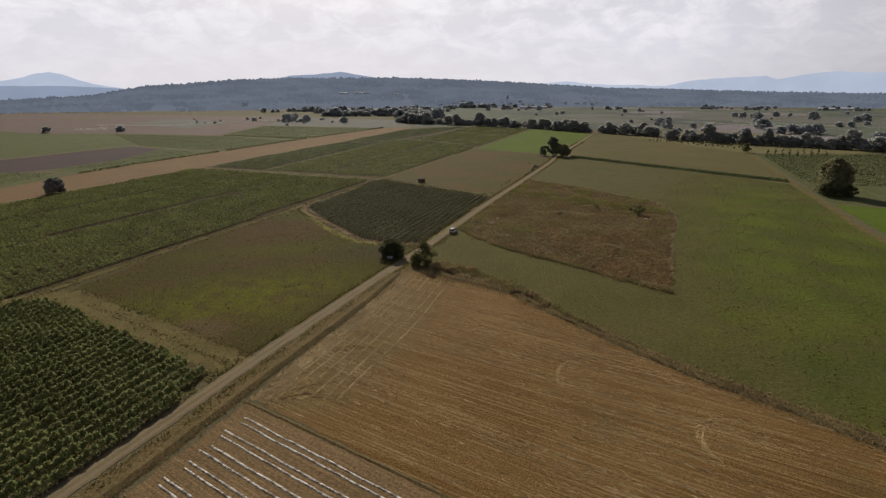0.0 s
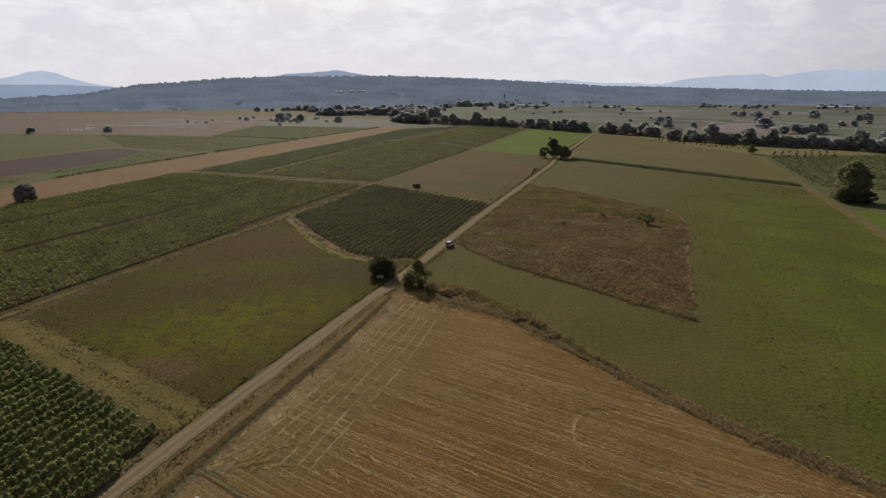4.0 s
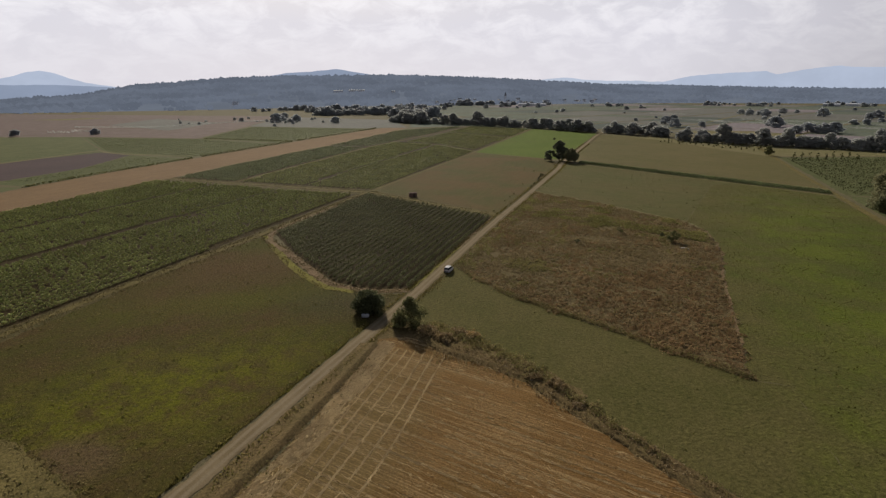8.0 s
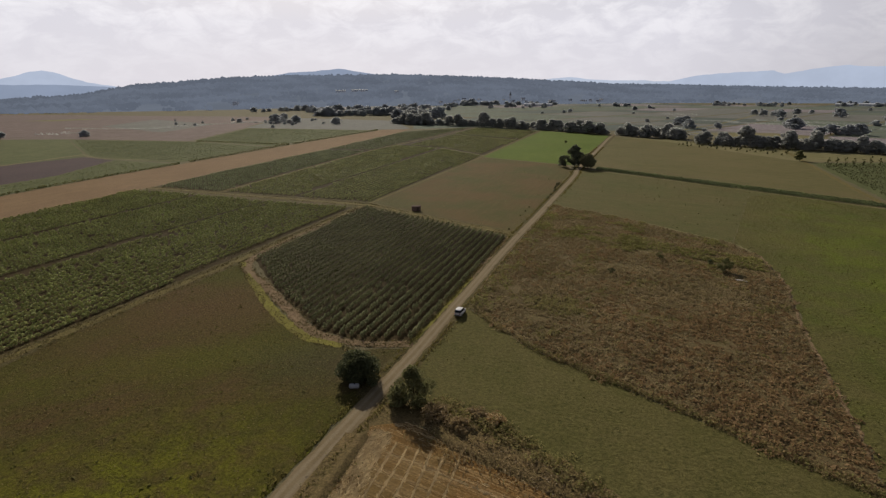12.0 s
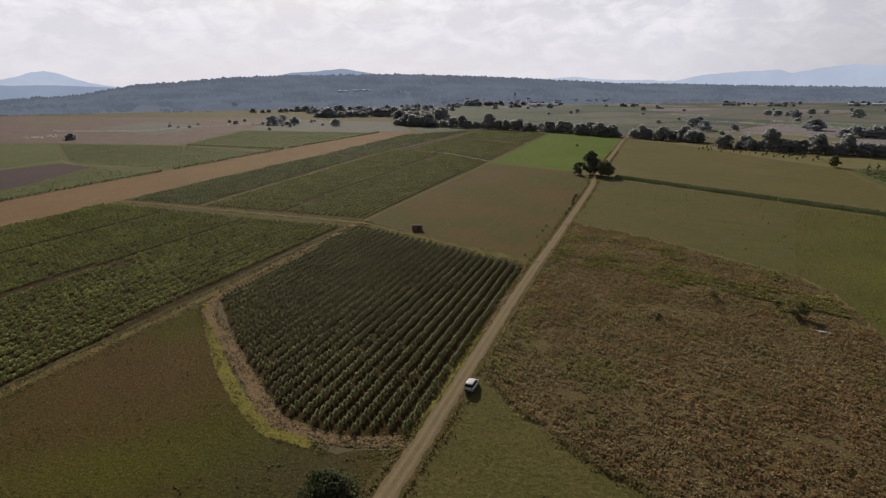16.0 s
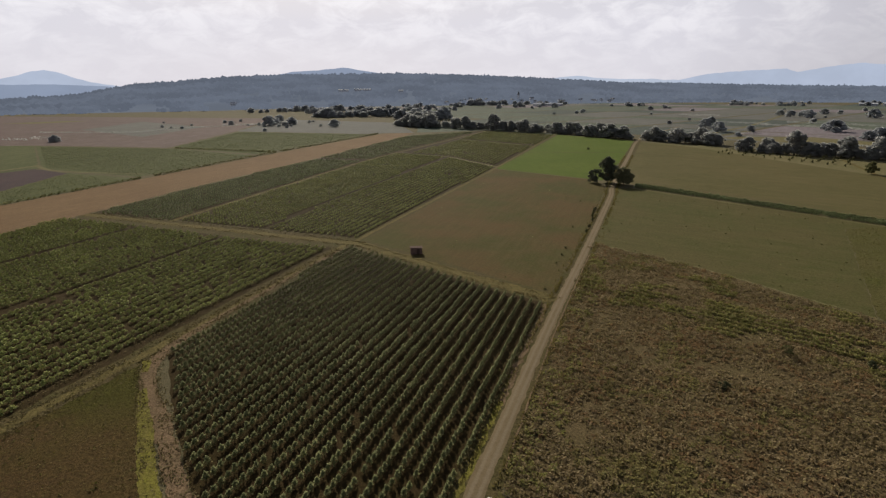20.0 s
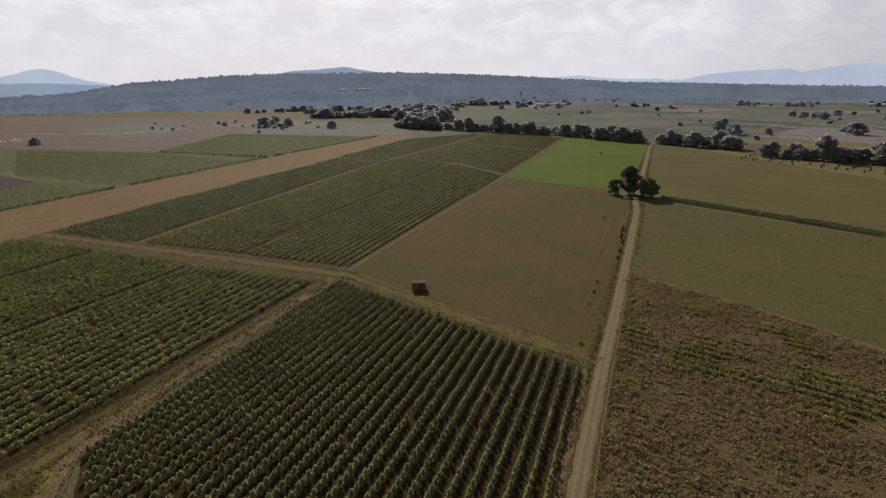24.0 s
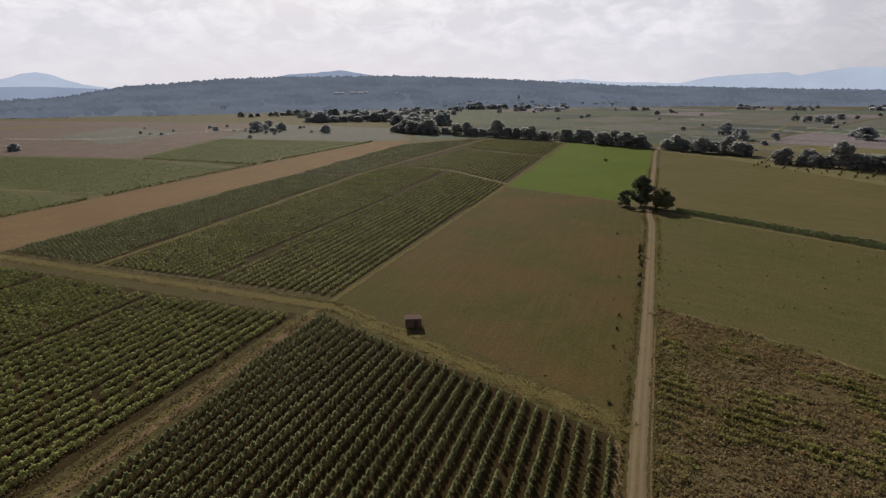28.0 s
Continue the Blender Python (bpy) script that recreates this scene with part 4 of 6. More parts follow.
# ---- trees ----
def tree(name, label, height, radius, crown_low, count, leaf, material, seed, category="tree", squash=1.0, clumps=34, lean=0.0, limbs=6, rough=0.3):
    """A tree: tapered trunk, limbs and an uneven crown of many small leaves."""
    gen = np.random.default_rng(seed)
    root = tagged(new(name), label, category)
    root.empty_display_size = 0.5
    r = max(0.06, height * 0.022)
    top = crown_low + (height - crown_low) * 0.55
    path = [(0, 0, -0.1), (0.02 * height, 0, crown_low * 0.6 + 0.1), (lean * 0.4 + 0.01, 0.02 * height, crown_low + 0.25), (lean, 0, top)]
    part("trunk", mesh_from("trunk", *tube(path, [r * 1.35, r, r * 0.8, r * 0.25]), M_BARK, True), None, root, "tapered grey-brown trunk")
    half = (height - crown_low) / 2
    centres, spreads = [], []
    for i in range(clumps):
        # a dome, widest below the middle and full down to its skirt
        u = gen.uniform(0.0, 1.0)
        wide = math.sin(math.pi * (0.2 + 0.76 * u)) ** 0.7
        t = gen.uniform(0, 2 * math.pi)
        ragged = 0.86 + rough * noise.noise(Vector((math.cos(t) * 1.6 + seed * 3.1, math.sin(t) * 1.6, u * 2.5)))
        spread = radius * gen.uniform(0.15, 0.34)
        reach = max(0.0, radius * ragged * wide - spread * 0.7) * math.sqrt(gen.uniform(0.12, 1.0))
        z = crown_low + spread * 0.45 + u * max(0.1, height - crown_low - spread * 1.1)
        centres.append((math.cos(t) * reach + lean, math.sin(t) * reach * squash, z))
        spreads.append(spread)
    for c in centres[:limbs]:
        start = Vector((lean * 0.5, 0, crown_low * 0.8 + 0.15 * half))
        end = Vector(c) * 0.85 + start * 0.15
        bend = (start + end) / 2 + Vector((0, 0, 0.08 * height))
        part("limb", mesh_from("limb", *tube([start, bend, end], [r * 0.55, r * 0.35, r * 0.1], 5), M_BARK, True), None, root)
    centres = np.array(centres)
    pick = gen.integers(0, clumps, count)
    spread = np.array(spreads)[pick]
    d = gen.normal(size=(count, 3))
    d /= np.linalg.norm(d, axis=1, keepdims=True)
    p = centres[pick] + d * (spread * gen.uniform(0.3, 1.0, count) ** 0.5)[:, None] * np.array([1, squash, 0.8])
    p[:, 2] = np.maximum(p[:, 2], leaf * 0.3)
    v, f = leaves(p, leaf * gen.uniform(0.6, 1.3, count), 0.1, gen)
    v[:, 2] = np.maximum(v[:, 2], 0.02)
    part("crown", mesh_from("crown", v, f, material), None, root)
    return root


LUMP = bmesh.new()
bmesh.ops.create_icosphere(LUMP, subdivisions=2, radius=1.0)
LUMP_V = np.array([q.co[:] for q in LUMP.verts])
LUMP_F = np.array([[q.index for q in t.verts] for t in LUMP.faces])
LUMP.free()


def far_tree(name, label, height, radius, material, seed, clumps=90, sprigs=1500, leaf=0.8, category="tree", rough=0.5):
    """A tree hundreds of metres off: a trunk and one dense crown of uneven lumps with loose sprigs on them."""
    gen = np.random.default_rng(seed)
    root = tagged(new(name), label, category)
    r = max(0.08, height * 0.02)
    part("trunk", mesh_from("trunk", *tube([(0, 0, -0.1), (0.02 * height, 0, height * 0.3), (0, 0.02 * height, height * 0.6)], [r * 1.3, r, r * 0.4], 6), M_BARK, True), None, root, "tapered grey-brown trunk")
    u = gen.uniform(0, 1, clumps) ** 0.9
    t = gen.uniform(0, 2 * np.pi, clumps)
    wide = np.sin(np.pi * (0.28 + 0.62 * u)) ** 0.6
    ragged = np.array([0.8 + rough * noise.noise(Vector((math.cos(a) * 1.5 + seed * 3.1, math.sin(a) * 1.5, b * 2.5))) for a, b in zip(t, u)])
    spread = radius * gen.uniform(0.12, 0.26, clumps)
    reach = np.maximum(0, radius * ragged * wide - spread * 0.6) * np.sqrt(gen.uniform(0.1, 1, clumps))
    centre = np.stack([np.cos(t) * reach, np.sin(t) * reach, spread * 0.5 + 0.05 * height + u * (height * 0.95 - spread * 1.3)], 1)
    lumpy = gen.uniform(0.72, 1.22, (clumps, len(LUMP_V), 1))
    v = (centre[:, None] + LUMP_V[None] * lumpy * spread[:, None, None] * np.array([0.85, 0.85, 0.8])).reshape(-1, 3)
    f = (LUMP_F[None] + (np.arange(clumps) * len(LUMP_V))[:, None, None]).reshape(-1, 3)
    pick = gen.integers(0, clumps, sprigs)
    d = gen.normal(size=(sprigs, 3))
    d /= np.linalg.norm(d, axis=1, keepdims=True)
    lv, lf = leaves(centre[pick] + d * spread[pick][:, None] * gen.uniform(0.85, 1.4, (sprigs, 1)), leaf * gen.uniform(0.6, 1.3, sprigs), 0.1, gen)
    v, f = joined((v, f), (lv, np.concatenate([lf[:, :3], lf[:, [0, 2, 3]]])))
    v[:, 2] = np.maximum(v[:, 2], 0.02)
    part("crown", mesh_from("crown", v, f, material), None, root)
    return root


def plant(ob, x, y, turn=0.0, size=1.0):
    ob.matrix_world = pose(x, y, 0, 0, 0, turn) @ Matrix.Scale(size, 4)
    return ob


# the two trees either side of the track
plant(tree("tree", "round dark broadleaf tree on the edge of the track", 4.9, 5.1, 0.0, 9500, 0.34, M_LEAF_DARK, 31, clumps=90, rough=0.5), 0.0, 5.6)
plant(tree("tree", "ragged olive-green tree by the field entrance", 6.4, 3.5, 0.0, 4600, 0.3, M_LEAF_OLIVE, 32, clumps=46, rough=0.55), 11.6, 1.4)
plant(tree("bush", "low olive-green bush at the foot of a tree", 3.6, 2.4, 0.0, 1800, 0.3, M_LEAF_OLIVE, 33, "bush", clumps=24), 9.6, 0.2)
plant(tree("bush", "low tangled brown bush beside the field entrance", 1.7, 3.0, 0.0, 1900, 0.26, M_BRAMBLE, 34, "bush", clumps=26), 16.0, -0.8)
plant(tree("bush", "low tangled brown bush beside the field entrance", 1.3, 3.0, 0.0, 1600, 0.26, M_BRAMBLE, 35, "bush", clumps=24), 20.2, -2.6)
plant(tree("bush", "pale flowering bramble bush on the grass edge", 0.9, 2.2, 0.0, 900, 0.22, M_STRAW, 64, "bush", clumps=16), 24.6, 1.2)
plant(tree("bush", "low olive bush on the grass edge", 1.0, 2.6, 0.0, 1100, 0.26, M_BRAMBLE, 65, "bush", clumps=18), 21.4, 1.4)
# group of three over the track
plant(tree("tree", "tall dark tree over the track", 13.6, 6.6, 0.6, 7500, 0.6, M_LEAF_MID, 36, clumps=44), -3.2, 288)
plant(tree("tree", "spreading olive-green tree over the track", 9.4, 6.6, 0.8, 6800, 0.6, M_LEAF_PALE, 37, clumps=56), 5.2, 284)
plant(tree("tree", "small dark tree beside a taller one", 7.4, 4.2, 0.3, 2800, 0.55, M_LEAF_MID, 38, clumps=28), -9.4, 285)
# the large tree by the farm path
plant(tree("tree", "large dense dark tree by the farm path", 17.0, 10.2, 0.3, 14000, 0.75, M_LEAF_PALE, 39, clumps=110), 145, 172)
plant(tree("bush", "dark round bush under the large tree", 6.5, 5.0, 0.2, 2200, 0.6, M_LEAF_DARK, 40, "bush", clumps=26), 141, 165)
plant(tree("bush", "dark bush under the large tree", 5.5, 4.5, 0.2, 1800, 0.6, M_LEAF_DARK, 41, "bush", clumps=24), 150, 165)
# bush by the tilled band
plant(far_tree("bush", "round dark grey-brown bush at the edge of a vineyard", 7.2, 5.6, M_LEAF_DUSK, 42, 90, 2600, 0.4, "bush", 0.12), -183, 42)
# shrubs of the fallow field
plant(tree("shrub", "small dark shrub among brown weeds", 3.8, 2.5, 0.2, 2000, 0.28, M_LEAF_OLIVE, 43, "shrub", clumps=20), 63.2, 90)
plant(tree("shrub", "low dark shrub among brown weeds", 1.4, 1.2, 0.1, 500, 0.24, M_LEAF_DARK, 44, "shrub", clumps=14), 60.0, 96)
plant(tree("shrub", "thin pale shrub among brown weeds", 2.6, 1.4, 0.3, 420, 0.24, M_LEAF_OLIVE, 45, "shrub", clumps=12), 47.0, 96)
plant(tree("shrub", "low dark shrub among brown weeds", 1.3, 1.2, 0.1, 420, 0.22, M_LEAF_DARK, 46, "shrub", clumps=10), 35.0, 79)
# along the left side of the track
for i, (x, y, h, r) in enumerate(((-0.6, 208, 3.2, 1.3), (-0.3, 202, 2.0, 1.0), (0.2, 196, 1.3, 0.8), (-0.8, 216, 1.4, 0.8), (0.3, 186, 1.1, 0.7), (0.4, 178, 1.2, 0.7))):
    plant(tree("shrub", "dark shrub on the grassy edge of the track", h, r, 0.1, 420, 0.26, M_LEAF_DARK, 50 + i, "shrub", clumps=10), x, y)
plant(tree("tree", "small round tree at the bend of the farm path", 7.0, 4.2, 0.6, 1500, 0.7, M_LEAF_OLIVE, 60, clumps=24), 134, 370)
plant(tree("bush", "tiny dark bush in the bright green field", 2.4, 1.6, 0.1, 260, 0.5, M_LEAF_DARK, 61, "bush", clumps=10), -33, 450)

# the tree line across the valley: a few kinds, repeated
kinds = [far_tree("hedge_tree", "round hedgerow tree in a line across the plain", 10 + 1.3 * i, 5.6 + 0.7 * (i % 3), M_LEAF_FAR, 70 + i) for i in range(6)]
for ob in kinds:
    tagged(ob, group="trees of the tree line")
gen = np.random.default_rng(5)
spots = []
for (x1, y1), (x2, y2), gap in (((-296, 660), (-240, 642), 4.0), ((-288, 668), (-236, 650), 5.0), ((-228, 645), (-84, 606), 6.5), ((-84, 606), (-5, 556), 4.6), ((7, 552), (70, 522), 4.4), ((80, 478), (137, 458), 5), ((137, 458), (240, 425), 4.6), ((240, 425), (470, 345), 7)):
    n = int(math.hypot(x2 - x1, y2 - y1) / gap)
    for i in range(n):
        t = (i + gen.uniform(-0.3, 0.3)) / n
        spots.append((x1 + (x2 - x1) * t + gen.normal(0, 1.5), y1 + (y2 - y1) * t + gen.normal(0, 2.5), gen.uniform(0.55, 1.05) * (1.35 if x2 < -230 else 1.0)))
for i, (x, y, s) in enumerate(spots):
    ob = kinds[i % 6] if i < 6 else copy_thing(kinds[i % 6], Matrix())
    plant(ob, x, y, gen.uniform(0, 360), s)
    ob.matrix_world = ob.matrix_world @ Matrix.Diagonal((1.4, 1.4, gen.uniform(0.8, 1.1), 1))

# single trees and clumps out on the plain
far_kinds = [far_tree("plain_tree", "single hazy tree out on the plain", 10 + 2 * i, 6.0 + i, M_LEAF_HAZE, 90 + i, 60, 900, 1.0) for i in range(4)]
for ob in far_kinds:
    tagged(ob, group="trees on the plain")
spots = [(201, 625, 1.2), (214, 640, 1.3), (228, 632, 1.2), (240, 640, 1.0), (198, 775, 1.0), (205, 1117, 1.1), (238, 1106, 1.1), (329, 1077, 1.2), (306, 822, 1.1), (318, 815, 0.9), (397, 1043, 1.3), (69, 755, 1.0), (195, 717, 0.9), (-546, 300, 0.8), (-498, 350, 0.7), (-459, 610, 1.1), (-470, 640, 1.2), (-486, 668, 1.2), (-446, 640, 1.0), (-367, 618, 0.8), (360, 900, 0.9), (420, 700, 1.0), (440, 640, 1.1), (500, 760, 1.0), (350, 560, 0.9), (390, 500, 0.9), (300, 520, 0.7), (270, 540, 0.8), (28, 815, 0.6), (110, 690, 0.8)]
gen = np.random.default_rng(8)
for (x1, y1), (x2, y2), number, big in (((-362, 806), (-285, 812), 14, 1.5), ((-515, 808), (-400, 880), 20, 1.4), ((-478, 1478), (-377, 1516), 10, 1.5)):
    for j in range(number):      # small woods on the plain
        u = (j + gen.uniform(-0.4, 0.4)) / number
        spots.append((x1 + (x2 - x1) * u, y1 + (y2 - y1) * u + gen.normal(0, 5), big * gen.uniform(0.75, 1.1)))
for i in range(9):      # loose clumps of wood in front of the ridge
    a, r = radians(gen.uniform(-38, -17)), gen.choice([1010, 1160, 1280])
    for j in range(int(gen.integers(4, 9))):
        turn, deep = a + gen.normal(0, 0.018), r + gen.normal(0, 8)
        spots.append((30 + deep * math.sin(turn), -50 + deep * math.cos(turn), gen.uniform(0.6, 1.1)))
for i in range(80):      # woods that run out from the foot of the ridge
    turn, out = gen.uniform(-38, 22), gen.uniform(20, 260)
    if noise.noise(Vector((turn * 0.22, out * 0.004, 15))) > -0.05:
        r = 1330 + 14 * max(0.0, turn + 40) - out
        for j in range(int(gen.integers(2, 6))):
            a = radians(turn + gen.normal(0, 0.7))
            spots.append((32 + (r + gen.normal(0, 15)) * math.sin(a), -50 + (r + gen.normal(0, 15)) * math.cos(a), gen.uniform(0.6, 1.2)))
for i in range(24):
    a, r = radians(gen.uniform(-16, 24)), gen.uniform(900, 1700)
    spots.append((30 + r * math.sin(a), -50 + r * math.cos(a), gen.uniform(0.45, 1.0)))
spots += [(79, 685, 0.9), (92, 627, 0.6), (214, 1074, 1.2), (235, 1050, 1.2), (198, 730, 1.3)]
for i in range(22):
    spots.append((gen.uniform(-640, -330), gen.uniform(520, 700), gen.uniform(0.2, 0.5)))
for i, (x, y, s) in enumerate(spots):
    ob = far_kinds[i % 4] if i < 4 else copy_thing(far_kinds[i % 4], Matrix())
    plant(ob, x, y, gen.uniform(0, 360), s)
    ob.matrix_world = ob.matrix_world @ Matrix.Diagonal((1.2, 1.2, gen.uniform(0.6, 0.8), 1))
for i in range(9):
    plant(tree("young_tree", "slim dark young tree in a row by the farm path", 5.0 + 0.4 * (i % 3), 1.5, 0.8, 260, 0.5, M_LEAF_OLIVE, 160 + i, clumps=9, limbs=0), 146 + i * 5.0, 350 + i * 1.6 + (i % 2))
# young orchard rows before the tree line
orchard = tree("orchard_tree", "small young orchard tree in dry grass", 2.6, 1.2, 0.1, 130, 0.5, M_LEAF_OLIVE, 99, clumps=9, limbs=0)
tagged(orchard, group="young orchard")
first = True
for row in range(6):
    for i in range(11):
        x, y = 62 + i * 6.6 + row * 3.0, 452 - i * 5.2 + row * 8.5
        ob = orchard if first else copy_thing(orchard, Matrix())
        first = False
        plant(ob, x + gen.normal(0, 0.7), y + gen.normal(0, 0.7), gen.uniform(0, 360), gen.uniform(0.6, 1.1))

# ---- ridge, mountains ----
# ridge and wood glow blue-grey in place of the haze in front
M_RIDGE = haze_backdrop_material("ridge_haze_glow", (0.126, 0.146, 0.186), 0.08, 0.004)
M_RIDGE_TREES = haze_backdrop_material("ridge_forest_haze_glow", (0.118, 0.138, 0.18), 0.12, 0.006)
EYE = Vector((32, -50, 47))
RIDGE = [(-180, 0.3), (-75, 0.2), (-60, -0.95), (-57.5, -0.9), (-52.3, -0.55), (-49.8, -0.05), (-48, 0.28), (-45.4, 0.46), (-40.7, 0.91), (-35.7, 1.12), (-29.4, 1.24), (-25.1, 1.29), (-19.7, 1.18), (-14.2, 0.96), (-8.9, 0.68), (-3.7, 0.4), (1.2, 0.33), (7.9, 0.16), (16.4, 0.02), (40, 0.1), (180, 0.3)]
FOOT = [(-180, 1500), (-57.8, 1330), (-41, 1360), (-30.6, 1500), (-19.7, 1620), (-8.8, 1800), (1.3, 2020), (16.6, 2260), (180, 1500)]


def ridge_top(az):
    return float(np.interp(az, *zip(*RIDGE)))


def ridge_height(az, share):
    """Height of the hill at an azimuth, share 0 at its foot and 1 on its crest; and the distance."""
    foot = float(np.interp(az, *zip(*FOOT)))
    far = foot + 950 * share
    crest = 47 + (foot + 950) * math.tan(radians(ridge_top(az) - 0.17))
    rise = share ** 1.25
    bumpy = 1 + 0.16 * noise.noise(Vector((az * 0.16, share * 2.2, 1))) * min(1, share * 3) * (1 - share)
    return crest * rise * bumpy, far


az = np.arange(-180, 180.01, 1.0)
shares = [0, 0.06, 0.15, 0.28, 0.42, 0.58, 0.74, 0.88, 1.0]
v, f = [], []
for i, a in enumerate(az):
    for s in shares:
        h, r = ridge_height(a, s)
        v.append((EYE.x + r * math.sin(radians(a)), EYE.y + r * math.cos(radians(a)), h - (0.4 if s == 0 else 0)))
    h, r = ridge_height(a, 1.0)
    v.append((EYE.x + (r + 500) * math.sin(radians(a)), EYE.y + (r + 500) * math.cos(radians(a)), h * 0.3))
    n = len(shares) + 1
    if i:
        for j in range(n - 1):
            q = (i - 1) * n + j
            f.append((q, q + 1, q + n + 1, q + n))
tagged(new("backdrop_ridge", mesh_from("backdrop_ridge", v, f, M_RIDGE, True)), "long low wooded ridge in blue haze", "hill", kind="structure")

# the wood on the ridge: rough lumps of crown, thousands of them
ico = bmesh.new()
bmesh.ops.create_icosphere(ico, subdivisions=1, radius=1.0)
iv = np.array([q.co[:] for q in ico.verts])
fi = np.array([[q.index for q in t.verts] for t in ico.faces])
ico.free()
gen = np.random.default_rng(14)
count = 15000
a = gen.uniform(-68, 30, count)
s = np.clip(gen.beta(1.2, 1.0, count), 0.0, 1.0)
s[:3500] = gen.uniform(0.93, 1.0, 3500)
cs, rs = [], []
for ai, si in zip(a, s):
    if noise.noise(Vector((ai * 0.35, si * 5, 6))) > 0.28 and si < 0.45:
        continue
    h, r = ridge_height(ai, si)
    size = gen.uniform(4.0, 7.5) * (0.8 + r / 6000)
    cs.append((EYE.x + r * math.sin(radians(ai)), EYE.y + r * math.cos(radians(ai)), h + size * 0.35))
    rs.append((size, size, size * gen.uniform(0.7, 1.25)))
cs, rs = np.array(cs), np.array(rs)
lumpy = gen.uniform(0.7, 1.3, (len(cs), len(iv), 1))
v = (cs[:, None] + iv[None] * lumpy * rs[:, None]).reshape(-1, 3)
f = (fi[None] + (np.arange(len(cs)) * len(iv))[:, None, None]).reshape(-1, 3)
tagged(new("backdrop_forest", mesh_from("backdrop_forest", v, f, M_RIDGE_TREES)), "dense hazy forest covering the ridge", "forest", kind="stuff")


def mountain(name, profile, far, material, label, rough=0.05):
    """A far mountain as a wall of rock at one distance: (azimuth, height in degrees) along its crest."""
    v, f = [], []
    steps = np.arange(profile[0][0], profile[-1][0] + 0.01, 0.25)
    for i, a in enumerate(steps):
        e = float(np.interp(a, *zip(*profile))) + rough * noise.noise(Vector((a * 1.3, far * 0.01, 2))) + rough * 0.5 * noise.noise(Vector((a * 4.0, far * 0.01, 5)))
        h = 47 + far * math.tan(radians(e))
        for d, z in ((-150, -10.0), (-60, h * 0.6), (0, h), (120, h * 0.5)):
            v.append((EYE.x + (far + d) * math.sin(radians(a)), EYE.y + (far + d) * math.cos(radians(a)), z))
        if i:
            for j in range(3):
                q = (i - 1) * 4 + j
                f.append((q, q + 1, q + 5, q + 4))
    tagged(new(name, mesh_from(name, v, f, material, True)), label, "mountain", kind="structure")


# each mountain glows in a colour with the haze already mixed in
M_MT1 = haze_backdrop_material("mountain_haze", (0.43, 0.49, 0.62))
M_MT2 = haze_backdrop_material("near_mountain_haze", (0.26, 0.31, 0.42))
M_MT3 = haze_backdrop_material("pale_mountain_haze", (0.46, 0.52, 0.64))
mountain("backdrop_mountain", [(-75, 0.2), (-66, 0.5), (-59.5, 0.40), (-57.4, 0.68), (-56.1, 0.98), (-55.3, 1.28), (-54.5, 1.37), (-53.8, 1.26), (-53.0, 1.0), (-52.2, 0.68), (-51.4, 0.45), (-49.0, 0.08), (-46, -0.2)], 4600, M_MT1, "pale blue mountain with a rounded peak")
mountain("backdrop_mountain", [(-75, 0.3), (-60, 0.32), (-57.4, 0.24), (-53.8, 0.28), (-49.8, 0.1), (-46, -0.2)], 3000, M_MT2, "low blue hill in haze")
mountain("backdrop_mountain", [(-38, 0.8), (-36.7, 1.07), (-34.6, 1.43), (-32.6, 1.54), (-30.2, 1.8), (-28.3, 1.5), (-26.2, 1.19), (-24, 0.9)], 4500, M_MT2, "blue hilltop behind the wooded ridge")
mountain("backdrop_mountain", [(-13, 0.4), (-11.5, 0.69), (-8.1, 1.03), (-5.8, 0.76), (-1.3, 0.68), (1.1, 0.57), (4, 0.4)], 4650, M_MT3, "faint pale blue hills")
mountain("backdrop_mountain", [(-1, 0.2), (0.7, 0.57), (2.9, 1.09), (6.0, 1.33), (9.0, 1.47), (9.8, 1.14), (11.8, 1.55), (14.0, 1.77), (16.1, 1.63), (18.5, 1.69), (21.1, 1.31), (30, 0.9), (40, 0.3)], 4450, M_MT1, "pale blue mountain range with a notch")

# ---- far buildings ----
M_SHED = plain("weathered_sheet_roof", (0.42, 0.43, 0.45), 0.8)
M_WHITE = plain("white_metal_roof", (0.62, 0.63, 0.66), 0.35, vary=0.05)
M_WALL = plain("pale_render_wall", (0.62, 0.62, 0.64), 0.9, vary=0.1)
# clay tile greyed in colour, in place of haze over the village
M_TILE = plain("hazed_tile_roof", (0.185, 0.18, 0.185), 0.9, vary=0.2)
M_DARK = plain("dark_opening", (0.06, 0.06, 0.07), 0.4)


def gable(w, d, h, rise):
    """A pitched roof over a w by d plan, with overhanging eaves."""
    bm = bmesh.new()
    pts = [(-w / 2 - 0.5, -d / 2 - 0.5, h), (w / 2 + 0.5, -d / 2 - 0.5, h), (w / 2 + 0.5, d / 2 + 0.5, h), (-w / 2 - 0.5, d / 2 + 0.5, h), (-w / 2 - 0.5, 0, h + rise), (w / 2 + 0.5, 0, h + rise)]
    q = [bm.verts.new(p) for p in pts]
    for face in ((0, 1, 5, 4), (2, 3, 4, 5), (0, 4, 3), (1, 2, 5), (3, 2, 1, 0)):
        bm.faces.new([q[i] for i in face])
    return bm


